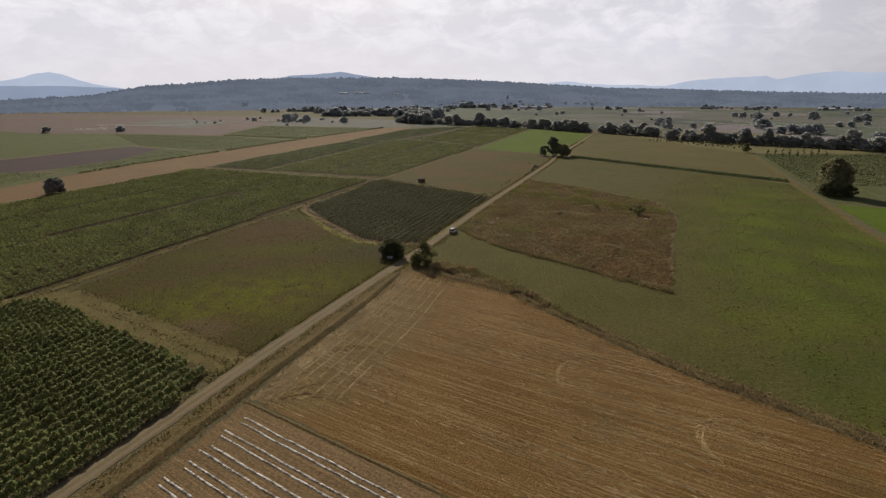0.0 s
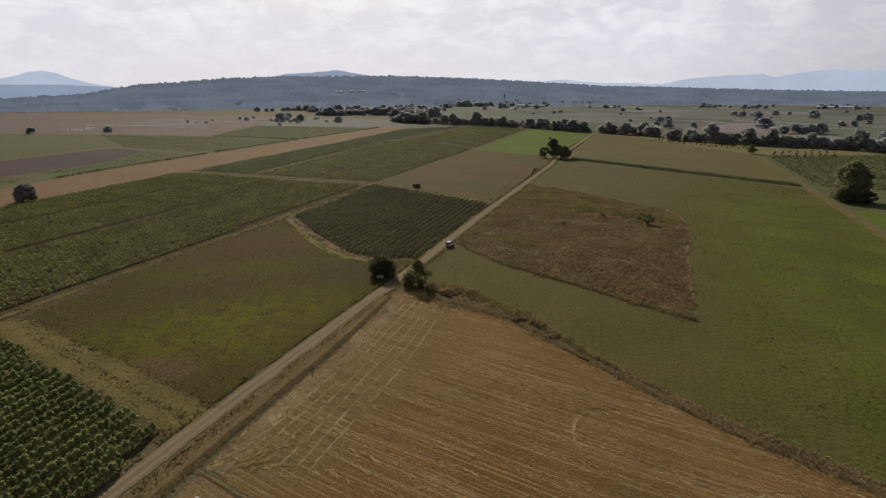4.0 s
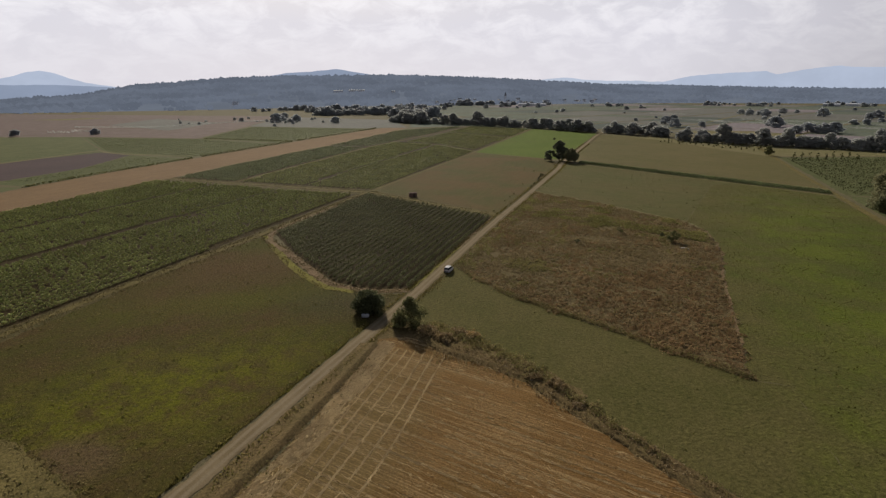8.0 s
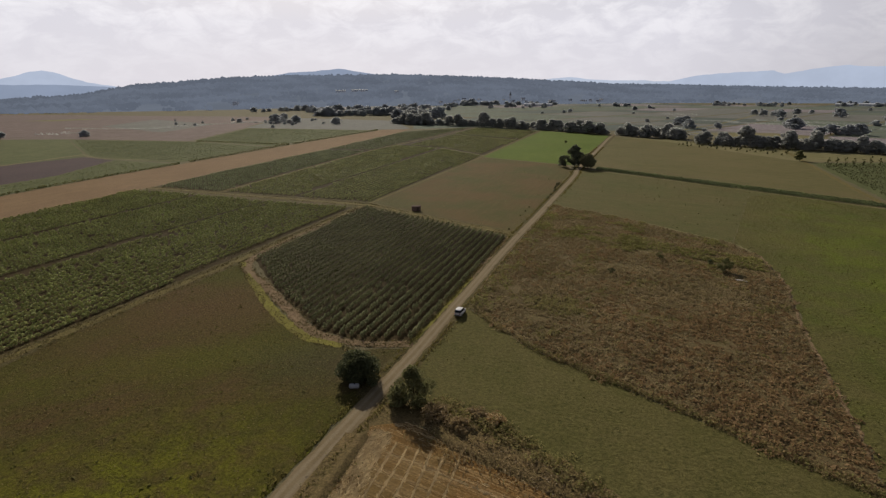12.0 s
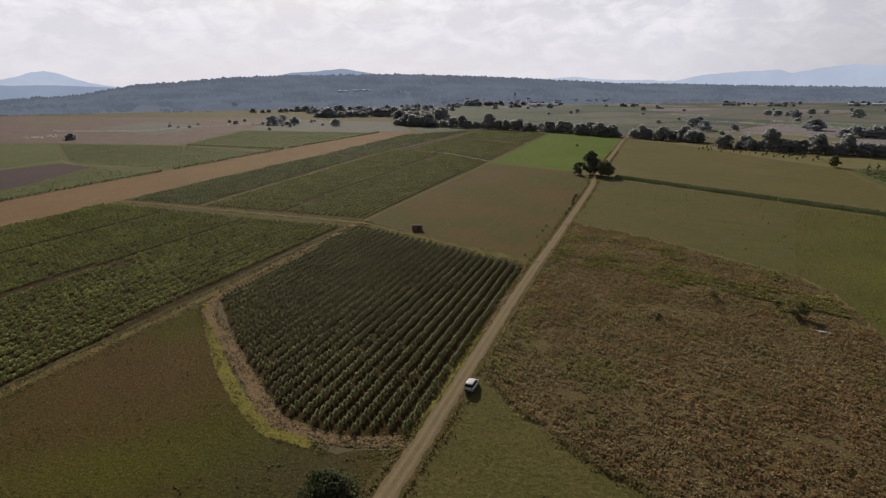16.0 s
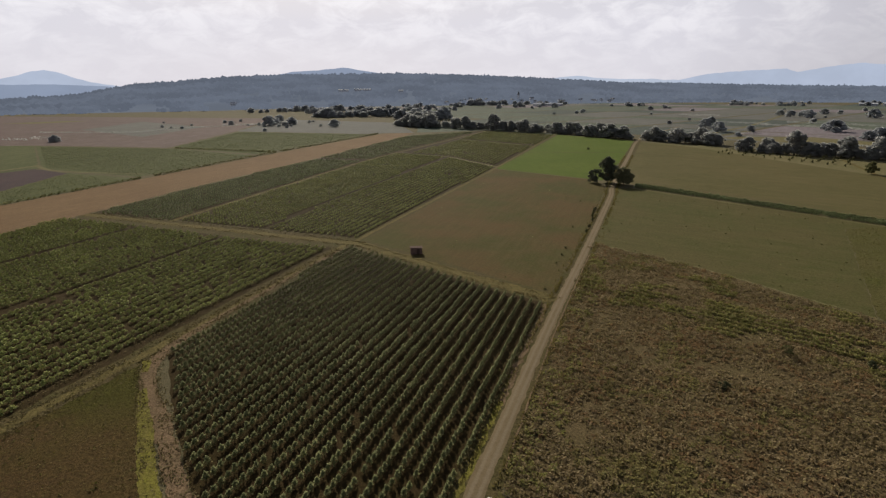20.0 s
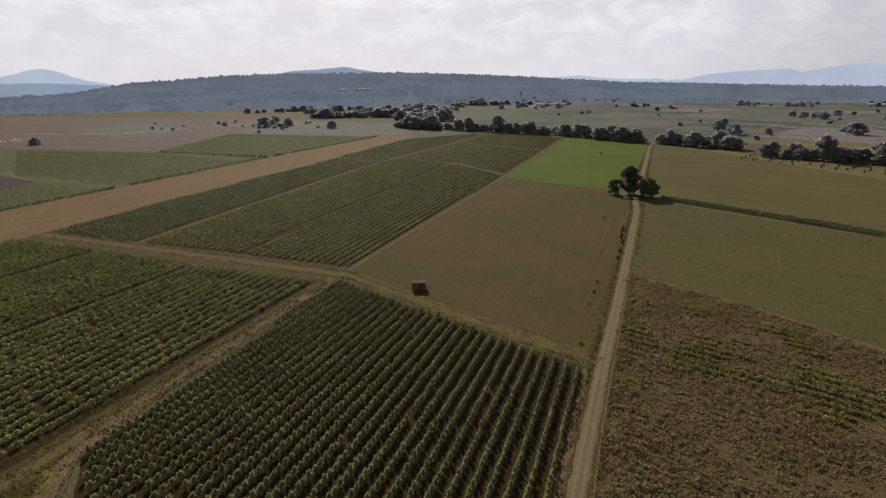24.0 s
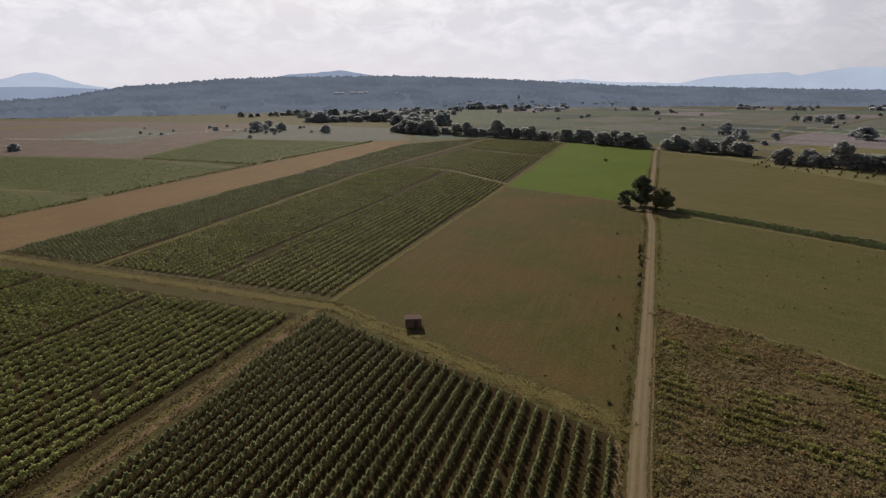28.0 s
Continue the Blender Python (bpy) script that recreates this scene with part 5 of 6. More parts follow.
def building(name, label, x, y, z, turn, w, d, h, rise, roof, category="house"):
    root = tagged(new(name), label, category)
    part("wall", box(bmesh.new(), (w, d, h + 3), (0, 0, h / 2 - 1.5)), M_WALL, root)
    part("roof", gable(w, d, h, rise), roof, root)
    for i in range(max(2, int(w / 7))):
        part("window", box(bmesh.new(), (1.4, 0.2, 1.6), (-w / 2 + (i + 0.5) * w / max(2, int(w / 7)), -d / 2 - 0.06, h * 0.55)), M_DARK, root)
    root.matrix_world = pose(x, y, z, 0, 0, turn)
    return root


def stand(az, share):
    h, r = ridge_height(az, share)
    return EYE.x + r * math.sin(radians(az)), EYE.y + r * math.cos(radians(az)), h


for a, s, w, d in ((-30.2, 0.40, 30, 14), (-28.4, 0.41, 52, 14), (-24.8, 0.36, 14, 9)):
    x, y, z = stand(a, s)
    building("warehouse", "long white-roofed shed on the wooded slope", x, y, z + 8, -a + 8, w, d, 3.5, 1.2, M_SHED, "shed")
x, y, z = stand(-40, 0.12)
building("house", "small white house at the foot of the ridge", x, y, z, 10, 12, 9, 7, 3, M_WHITE)
for a, r, w, d, h in ((-11.6, 1560, 34, 14, 6), (-10.2, 1600, 40, 14, 5), (14.6, 1900, 40, 16, 5), (16.2, 1960, 46, 16, 5)):
    building("warehouse", "long pale-roofed farm shed on the plain", EYE.x + r * math.sin(radians(a)), EYE.y + r * math.cos(radians(a)), 0, -a, w, d, h, 2.5, M_WHITE, "shed")
gen = np.random.default_rng(3)
for i in range(26):
    a = gen.uniform(-22, -4)
    x, y, z = stand(a, gen.uniform(0.02, 0.16))
    building("house", "small tile-roofed village house below the wood", x, y, z, gen.uniform(0, 180), gen.uniform(9, 15), gen.uniform(8, 10), gen.uniform(5, 7.5), 2.6, M_TILE)
x, y, z = stand(-13.6, 0.15)
tower = tagged(new("church_tower"), "pale slender church tower in the village", "tower")
part("shaft", box(bmesh.new(), (5, 5, 20), (0, 0, 8)), M_WALL, tower)
bm = bmesh.new()
bmesh.ops.create_cone(bm, cap_ends=True, segments=8, radius1=4.2, radius2=0.1, depth=12, matrix=Matrix.Translation((0, 0, 23)))
part("spire", bm, M_TILE, tower)
tower.matrix_world = pose(x, y, z)

# ---- small growth ----
gen = np.random.default_rng(40)
def clumps_of(points, tall, wide, each, leaf, slim=0.55, flat=0.25):
    """Loose clumps of narrow leaves, one about each point."""
    n = len(points)
    at = np.repeat(points, each, 0)
    t, w = np.repeat(tall, each), np.repeat(wide, each)
    off = np.clip(gen.normal(0, 0.5, (n * each, 2)), -1, 1)
    dome = 1 - 0.7 * np.minimum(1, (off ** 2).sum(1))
    p = at + np.stack([off[:, 0] * w, off[:, 1] * w, gen.uniform(0.15, 1, n * each) * t * dome], 1)
    return leaves(p, leaf * gen.uniform(0.6, 1.4, n * each), flat, gen, slim)


# the fallow field was a vineyard: its weeds still stand in rows
way = np.array([math.cos(radians(-17)), math.sin(radians(-17))])
cross = np.array([-way[1], way[0]])
spots = []
for o in np.arange(-30, 185, 1.5):
    t = np.arange(-50, 80, 1.0) + gen.uniform(-0.5, 0.5)
    t = t + gen.normal(0, 0.3, len(t))
    spots.append(way[None] * t[:, None] + cross[None] * (o + gen.normal(0, 0.25, len(t)))[:, None])
p = np.concatenate(spots)
p = np.concatenate([p, 0 * p[:, :1]], 1)
wob = np.stack([patchiness(p, 0.25, 31.0), patchiness(p, 0.25, 37.0)], 1) * 2.4
p = p[inside(P_I, p[:, 0] + wob[:, 0], p[:, 1] + wob[:, 1])]
thick = patchiness(p, 0.11, 2.0) + 0.6 * patchiness(p, 0.4, 5.0)
p = p[thick > gen.uniform(-1.0, -0.25, len(p))]
thick = patchiness(p, 0.11, 2.0) + 0.6 * patchiness(p, 0.4, 5.0)
tall = np.clip(0.38 + 0.5 * thick, 0.18, 0.95) * gen.uniform(0.7, 1.25, len(p))
red = np.exp(-(((p[:, 0] - 64) / 26) ** 2 + ((p[:, 1] - 18) / 40) ** 2)) * 0.75 + 0.2 + 0.5 * patchiness(p, 0.05, 12.0) > gen.uniform(0.1, 0.9, len(p))
green = (patchiness(p, 0.09, 21.0) > 0.22 + gen.uniform(-0.15, 0.25, len(p))) & ~red
dry = ~red & ~green
for some, material, name, label in ((dry, M_WEEDS, "weeds", "tall dry brown weeds in old rows on a fallow field"), (red, M_REDWEEDS, "red_weeds", "reddish-brown withered weeds on a fallow field"), (green, M_GREENWEEDS, "green_weeds", "olive-green weeds among dry ones")):
    n = int(some.sum())
    stuff(name, [clumps_of(p[some], tall[some] * 1.25, gen.uniform(0.7, 1.3, n), 24, 0.42, 0.6, 0.45), blades(p[some] + np.append(gen.normal(0, 0.1, 2), 0), tall[some] * gen.uniform(1.0, 1.7, n), 0.1, gen, 0.3)], material, label, "weeds")
rows = []
for k in range(18):
    t = gen.uniform(0, 1, 420)
    x = 6 + 68 * t
    y = 154 - 2.5 * k - 17.0 * t - 6.0 * t * t + gen.normal(0, 0.2, 420)
    strong = 0.3 if 11 <= k <= 15 else -0.28
    ok = inside(P_I, x, y) & (np.array([noise.noise(Vector((a * 0.12, b * 0.2, 8))) for a, b in zip(x, y)]) > -strong)
    rows.append(np.stack([x, y, 0 * x], 1)[ok])
near = scatter([(7, 44), (13, 40), (11, 100), (10, 146), (5.5, 150)], 500, gen)
p = np.concatenate(rows + [near[patchiness(near, 0.2, 5.0) > -0.1]])
stuff("wild_vines", [clumps_of(p, gen.uniform(0.5, 1.05, len(p)), gen.uniform(0.4, 0.8, len(p)), 9, 0.34, 0.85, 0.5)], M_GREENVINE, "green rows of abandoned vines among weeds", "weeds")
# unmown growth standing along the edge of the fallow field
ep = []
for q in smooth_line([(8, 42), (23, 27.6), (49, 13.6), (73, 0.6)], 0.35):
    m = 3 if noise.noise(Vector((q.x * 0.15, q.y * 0.15, 9))) > -0.2 else 1
    ep.append(np.stack([q.x + gen.normal(0.3, 0.5, m), q.y + gen.normal(0.5, 0.5, m), np.zeros(m)], 1))
ep = np.concatenate(ep)
stuff("edge_weeds", [clumps_of(ep, gen.uniform(0.4, 1.0, len(ep)), gen.uniform(0.5, 0.9, len(ep)), 11, 0.3)], M_EDGEWEEDS, "tall brown and olive weeds along a mown edge", "weeds")

p = scatter(P_C, 11000, gen)
thick = patchiness(p, 0.09, 4.0)
p = p[thick > -0.15 + gen.uniform(-0.3, 0.3, len(p))]
stuff("grass_tufts", [leaves(p + [0, 0, 0.08], gen.uniform(0.12, 0.34, len(p)), 0.8, gen)], M_GRASS, "rough tufts of pasture grass", "grass")
p = scatter(P_C, 900, gen)
p = p[patchiness(p, 0.14, 9.0) > 0.05 + gen.uniform(-0.2, 0.25, len(p))]
stuff("dark_tufts", [leaves(p + gen.normal(0, 0.12, p.shape) * [1, 1, 0.2] + [0, 0, 0.14], gen.uniform(0.18, 0.42, len(p)), 0.5, gen) for _ in range(3)], M_TUFT, "dark clumps of coarse pasture grass", "grass")
p = np.concatenate([scatter(P_K, 13000, gen), scatter(P_J, 500, gen), scatter(P_L, 700, gen)])
p = p[patchiness(p, 0.12, 6.0) > gen.uniform(-0.35, 0.3, len(p))]
stuff("meadow_tufts", [leaves(p + [0, 0, 0.1], gen.uniform(0.15, 0.38, len(p)), 0.65, gen) for _ in range(2)], M_TUFT, "dark tufts scattered over a meadow", "grass")
p = np.concatenate([scatter(P_L, 70, gen), scatter(P_G, 14, gen)])
stuff("clods", [leaves(p + np.append(gen.normal(0, 0.2, 2), 0.15), gen.uniform(0.25, 0.55, len(p)), 0.3, gen) for _ in range(4)], M_LEAF_OLIVE, "dark clods and weeds on mown grass", "grass")
for i, (x, y) in enumerate(((-9, 232), (-5, 183), (-3, 155), (-3, 147), (-3, 138), (-2, 116))):
    plant(tree("weed_clump", "small dark weed clump on mown grass", 0.6, 0.7, 0.02, 90, 0.22, M_LEAF_OLIVE, 120 + i, "weed", clumps=6), x, y)

# pale rim of the fallow field
ribbon("pale_edge", [(5.4, 163.2), (22, 155.2), (40, 143.8), (55, 132.4), (68, 122.4), (73.6, 111)], 0.8, FLAT, M_PALE, "thin pale dry rim of a fallow field", "border", 0.05, 0.5)
ribbon("pale_edge", [(74, 110), (76.4, 84), (74.4, 56), (73.4, 10)], 0.55, FLAT, M_DRY, "reddish bare rim of a fallow field", "border", 0.05, 0.7)

# tangled hedge between stubble and grass
line = smooth_line([(17, -2), (21, -5.5), (38, -11), (52, -22), (74, -38), (95, -49.5), (140, -76), (190, -107)], 0.25)
hp, gp = [], []
for q in line:
    wide = 0.85 + 0.4 * noise.noise(Vector((q.x * 0.12, q.y * 0.12, 0))) + 1.3 * min(1.0, max(0.0, (52 - q.x) / 30))
    brush = noise.noise(Vector((q.x * 0.16, q.y * 0.16, 5)))
    m = int((7 + 19 * max(0.0, brush + 0.15)) * (0.5 + 0.6 * wide))
    tall = 0.25 + 0.5 * max(0.0, brush)
    hp.append(np.stack([q.x + gen.normal(0, wide * 0.6, m), q.y + gen.normal(0, wide * 0.8, m), 0.15 + gen.uniform(0.05, 1, m) ** 1.4 * tall], 1))
    gp.append(np.stack([q.x + gen.normal(0, wide, 12), q.y + gen.normal(0, wide * 1.2, 12), 0.1 + np.zeros(12)], 1))
hp, gp = np.concatenate(hp), np.concatenate(gp)
stuff("bramble_hedge", [leaves(hp, gen.uniform(0.12, 0.3, len(hp)), 0.4, gen)], M_BRAMBLE, "tangled dry brown bramble hedge", "hedge")
stuff("hedge_grass", [blades(gp, gen.uniform(0.2, 0.5, len(gp)), 0.2, gen, 0.6)], M_WEEDS, "tall dry grass along a field bank", "grass")
bp = []
for q in smooth_line([(15, 3.5), (24, 0.5), (36, -5.5), (47, -14), (60, -26)], 0.5):      # rank growth before the mown grass
    fade = min(1.0, max(0.15, (62 - q.x) / 30))
    if noise.noise(Vector((q.x * 0.2, q.y * 0.2, 14))) > -0.35:
        m = 1 + int(3 * fade)
        bp.append(np.stack([q.x + gen.normal(-0.8, 1.3 * fade, m), q.y + gen.normal(-1.4, 1.5 * fade, m), 0.05 + np.zeros(m)], 1))
bp = np.concatenate(bp)
pick = gen.random(len(bp)) < 0.45
for some, material, name, label in ((pick, M_EDGEWEEDS, "brush", "tangled brown brush beside the field entrance"), (~pick, M_GREENWEEDS, "green_brush", "olive-green brush beside the field entrance")):
    n = int(some.sum())
    stuff(name, [clumps_of(bp[some], gen.uniform(0.4, 1.3, n), gen.uniform(0.6, 1.2, n), 26, 0.34, 0.6, 0.3)], material, label, "brush")
for i, (x, y, h, r) in enumerate(((43.4, -13.6, 1.3, 2.6), (39.5, -11.5, 0.9, 2.2), (47.5, -18, 0.8, 1.9), (58, -26, 0.7, 1.6))):
    plant(tree("bush", "low grey-brown bramble bush in a field hedge", h, r, 0.0, 900, 0.26, M_BRAMBLE, 130 + i, "bush", clumps=16), x, y)

# verges of the track and of the paths
vp = []
for q in smooth_line([(t[0], t[1]) for t in TRACK[:11]], 0.35):
    for side in (-1, 1):
        m = 3
        vp.append(np.stack([q.x + side * (1.9 + gen.gamma(1.5, 0.35, m)), q.y + gen.uniform(-0.3, 0.3, m), 0 * np.zeros(m) + 0.03], 1))
vp = np.concatenate(vp)
vp = vp[patchiness(vp, 0.3, 1.0) > -0.25]
stuff("verge_grass", [blades(vp, gen.uniform(0.15, 0.5, len(vp)), 0.25, gen, 0.5)], M_GRASS, "uneven dry grass along the track", "grass")
bp = []
for q in smooth_line([(11.4, -140), (11.0, -97), (10.1, -63), (9.6, -36), (8.1, -14)], 0.3):
    bp.append(np.stack([q.x + gen.normal(0.2, 1.2, 7), q.y + gen.uniform(-0.3, 0.3, 7), 0.3 + np.zeros(7)], 1))
bp = np.concatenate(bp)
stuff("bank_weeds", [leaves(bp - [0, 0, 0.02], gen.uniform(0.12, 0.34, len(bp)), 0.5, gen)], M_GRASS, "dry weeds along an earth bank", "weeds")
bp = []
for q in smooth_line([(-64, -75), (-61.8, -60), (-64.5, 0), (-67, 60), (-68.5, 128)], 0.3):
    bp.append(np.stack([q.x + gen.normal(0.9, 0.9, 5), q.y + gen.uniform(-0.3, 0.3, 5), 0.03 + np.zeros(5)], 1))
for q in smooth_line([(2, -66.6), (-20, -61.2), (-54, -52.5)], 0.3):
    bp.append(np.stack([q.x + gen.uniform(-0.3, 0.3, 3), q.y + gen.normal(2.6, 0.6, 3), 0.03 + np.zeros(3)], 1))
bp = np.concatenate(bp)
bp = bp[patchiness(bp, 0.25, 3.0) > -0.1]
stuff("path_weeds", [leaves(bp + [0, 0, 0.1], gen.uniform(0.15, 0.4, len(bp)), 0.5, gen)], M_DRYTUFT, "dry weeds along grass paths", "weeds")

ep = []
for pts, half in (([(4, -64.3), (-20, -58.2), (-40, -54), (-56, -49.4)], 3.7), ([(-63, -75), (-61.5, -50), (-63.4, 0), (-64.8, 60), (-68.6, 131)], 1.5), ([(2.2, 109.3), (-30, 121.6), (-66, 137)], 1.5), ([(-64, 136.6), (-110, 138), (-188, 138)], 2.5),
                  ([(3, 19.3), (-6, 15.9), (-17.6, 17.2), (-30, 26), (-43, 36), (-62, 53)], 1.5), ([(3, 21), (-6, 17.6), (-17.6, 19), (-30, 28), (-43, 38), (-61.5, 55), (-66.2, 96), (-67, 130)], 1.3)):
    line = smooth_line(pts, 0.3)
    for i, q in enumerate(line):
        d = line[min(i + 1, len(line) - 1)] - line[max(i - 1, 0)]
        side = Vector((d.y, -d.x)).normalized()
        w = gen.choice([-half, half], 10) + gen.normal(0, 0.2 + 0.15 * half, 10)
        ep.append(np.stack([q.x + side.x * w + gen.normal(0, 0.2, 10), q.y + side.y * w + gen.normal(0, 0.2, 10), 0.1 + np.zeros(10)], 1))
for q in smooth_line([(-66.4, 0), (-67.6, 30), (-69.0, 60), (-71.6, 126)], 0.3):
    w = gen.exponential(2.2, 9)
    ep.append(np.stack([q.x - w, q.y + gen.uniform(-0.3, 0.3, 9), 0.1 + gen.uniform(0, 0.5, 9)], 1))
ep = np.concatenate(ep)
ep = ep[patchiness(ep, 0.35, 2.0) > gen.uniform(-0.5, 0.4, len(ep))]
stuff("edge_tufts", [leaves(ep + [0, 0, 0.03], gen.uniform(0.12, 0.36, len(ep)), 0.6, gen)], M_DRYTUFT, "uneven grass tufts along the edges of paths", "grass")

# low dark growth along plot edges on the plain
for pts, tall in (([(-243.5, 224), (-253, 348), (-254.5, 377), (-260, 530)], 1.3), ([(-349, 343), (-256, 348)], 1.1), ([(-620, 421), (-529, 456), (-522, 530), (-476, 627)], 1.3), ([(-232.5, 92), (-238.6, 145), (-243.6, 214)], 0.9), ([(-562, 345), (-540, 352)], 2.4), ([(-546, 361), (-522, 370)], 2.8),
                  ([(46, 1080), (107, 1067)], 2.6), ([(140, 823), (210, 795), (232, 771)], 2.2), ([(136, 832), (194, 790), (308, 721)], 2.0), ([(30, 700), (110, 660)], 1.8), ([(150, 560), (330, 480)], 1.6), ([(180, 900), (420, 760)], 2.4), ([(60, 880), (150, 850)], 2.0), ([(-520, 592), (-440, 640)], 2.2), ([(-232, 645), (-84, 606), (-5, 556)], 3.0), ([(7, 552), (70, 522)], 3.8), ([(80, 478), (137, 458), (240, 425), (400, 370)], 3.6)):
    line = smooth_line(pts, 1.2)
    hp = np.concatenate([np.stack([q.x + gen.normal(0, 0.6, 5), q.y + gen.normal(0, 0.6, 5), gen.uniform(0.1, 1, 5) * tall], 1) for q in line])
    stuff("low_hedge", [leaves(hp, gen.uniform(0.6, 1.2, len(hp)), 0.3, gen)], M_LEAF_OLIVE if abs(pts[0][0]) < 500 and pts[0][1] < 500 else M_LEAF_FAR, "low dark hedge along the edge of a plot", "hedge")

# loose straw on the stubble: along the drills, and along the headland by the track
sp, ang = [], []
d = np.array([math.cos(radians(-12)), math.sin(radians(-12))])
nrm = np.array([-d[1], d[0]])
for k in range(95):
    o = -104 + k * 1.18
    s = gen.uniform(12, 150, 1700)
    w = np.array([0.8 * noise.noise(Vector((x * 0.02, o * 0.7, 3))) + 0.35 * noise.noise(Vector((x * 0.3, o, 7))) for x in s])
    s = s[w + 0.5 * np.array([noise.noise(Vector((x * 0.025, o * 0.05, 13))) for x in s]) > gen.uniform(-0.1, 0.75, 1700)]
    q = d[None] * s[:, None] + nrm[None] * (o + gen.normal(0, 0.14, len(s)) + 0.4 * np.sin(s * 0.05))[:, None]
    sp.append(q)
    ang.append(np.full(len(q), radians(-12)))
for k, x0 in enumerate((13.8, 15.2, 16.9, 18.7, 20.8, 22.9, 25.0)):      # wheel lines drawing together towards the field entrance
    t = gen.uniform(-68, -9, 2200)
    keep = np.array([noise.noise(Vector((y * 0.12, k * 2.0, 1))) + 0.3 * noise.noise(Vector((y * 0.9, k * 3.0, 1))) for y in t]) > gen.uniform(-0.55, 0.6, 2200)
    t = t[keep]
    x = x0 + 0.3 - (0.6 + 0.05 * x0) * ((t + 58) / 40) ** 2 * np.sign(t + 58) + 0.15 * np.sin(t * 0.16 + k * 1.3) + gen.normal(0, 0.07, len(t))
    sp.append(np.stack([x, t], 1))
    ang.append(np.full(len(t), radians(93)))
for k in range(5):      # crossing lines where the machine turned
    cx, cy, r = gen.uniform(15, 30), gen.uniform(-76, -64), gen.uniform(5, 13)
    a = gen.uniform(radians(60), radians(170), 110)
    sp.append(np.stack([cx + r * np.cos(a) + gen.normal(0, 0.12, 110), cy + r * np.sin(a) + gen.normal(0, 0.12, 110)], 1))
    ang.append(a + np.pi / 2)
for k in range(9):      # swept thick along the bank
    t = gen.uniform(-72, -7, 3000)
    x = np.interp(t, [-72, -63, -36, -14, -6], [13.1, 12.5, 11.8, 9.9, 8.8]) + 0.2 + k * 0.36 + gen.normal(0, 0.2, 3000)
    keep = np.array([noise.noise(Vector((y * 0.25, k * 1.3, 4))) for y in t]) > gen.uniform(-0.6, 0.5, 3000) + k * 0.05
    sp.append(np.stack([x, t], 1)[keep])
    ang.append(np.full(keep.sum(), radians(86)) + gen.normal(0, 0.5, keep.sum()))
for cx, cy, r in ((58, -46, 3.2), (59.5, -46.5, 4.6), (79, -58, 3.4), (81, -58.5, 4.8), (20, -60, 7), (22, -63, 9), (24, -66, 12)):
    a = gen.uniform(radians(60), radians(230), 80)
    sp.append(np.stack([cx + r * np.cos(a) + gen.normal(0, 0.14, 80), cy + r * 1.4 * np.sin(a) + gen.normal(0, 0.14, 80)], 1))
    ang.append(a + np.pi / 2)
sp, ang = np.concatenate(sp), np.concatenate(ang)
ok = inside(P_S, sp[:, 0], sp[:, 1])
sp, ang = sp[ok], ang[ok] + gen.normal(0, 0.25, ok.sum())
half, thin = gen.uniform(0.16, 0.6, len(sp)), gen.uniform(0.012, 0.036, len(sp))
ax, ay = np.cos(ang), np.sin(ang)
base = np.stack([sp[:, 0], sp[:, 1], np.full(len(sp), 0.06)], 1)
along = np.stack([ax * half, ay * half, gen.normal(0, 0.012, len(sp))], 1)
across = np.stack([-ay * thin, ax * thin, gen.normal(0.012, 0.01, len(sp))], 1)
v = np.stack([base - along - across, base + along - across, base + along + across, base - along + across], 1).reshape(-1, 3)
tagged(new("straw", mesh_from("straw", v, np.arange(len(v)).reshape(-1, 4), M_STRAW)), "pale loose straw in lines on stubble", "straw", kind="stuff")

# glossy mulch film in the bare bed
k = Mat("mulch_film", 0.3)
k.bsdf.inputs["Specular IOR Level"].default_value = 0.6
k.bump(k.noise(3.5, 5, 0.8), 1.0, 0.3)
# film white broken by soil brown; the white partly stands in for sun glints
M_FILM = k.color(k.mix(k.span(k.noise(1.1, 5, 0.8), 0.44, 0.56), (0.85, 0.8, 0.7), (0.17, 0.115, 0.06)))
for i in range(14):
    y0 = -76.6 - 3.5 * (i // 2) - 1.25 * (i % 2)
    start = 15.6 + 0.5 * math.sin(i * 2.1)
    v, f = [], []
    steps = np.arange(0, 42, 0.5)
    for j, s in enumerate(steps):
        x, y = start + s * 0.966, y0 - s * 0.258 + 0.15 * noise.noise(Vector((s * 0.2, i, 0)))
        for u, h in ((-0.17, 0.02), (-0.11, 0.08), (0, 0.11), (0.11, 0.08), (0.17, 0.02)):
            jig = 0.03 * noise.noise(Vector((s * 1.7, u * 9, i)))
            v.append((x + 0.258 * u, y + 0.966 * u + jig, 0.035 + h + jig))
        if j:
            for c in range(4):
                q = (j - 1) * 5 + c
                f.append((q, q + 1, q + 6, q + 5))
    tagged(new("mulch_strip", mesh_from("mulch_strip", v, f, M_FILM, True)), "glossy crinkled mulch film strip on bare soil", "mulch film", "film strips")

# ---- field hut ----
M_PLANK = plain("weathered_dark_planks", (0.19, 0.125, 0.105), 0.85, vary=0.4, scale=5, bump=0.4)
M_SHEET = plain("rusty_sheet_roof", (0.125, 0.085, 0.075), 0.95, vary=0.35, scale=2)
hut = tagged(new("field_hut"), "small dark plank hut with a flat sheet roof in a field", "hut")
W, D_, H = 3.4, 2.6, 1.75
box_bm = box(bmesh.new(), (W - 0.1, D_ - 0.1, H), (0, 0, H / 2))
part("body", box_bm, M_PLANK, hut)
plank = bmesh.new()
box(plank, (0.21, 0.04, H - 0.1), (0, 0, H / 2), 0.008)
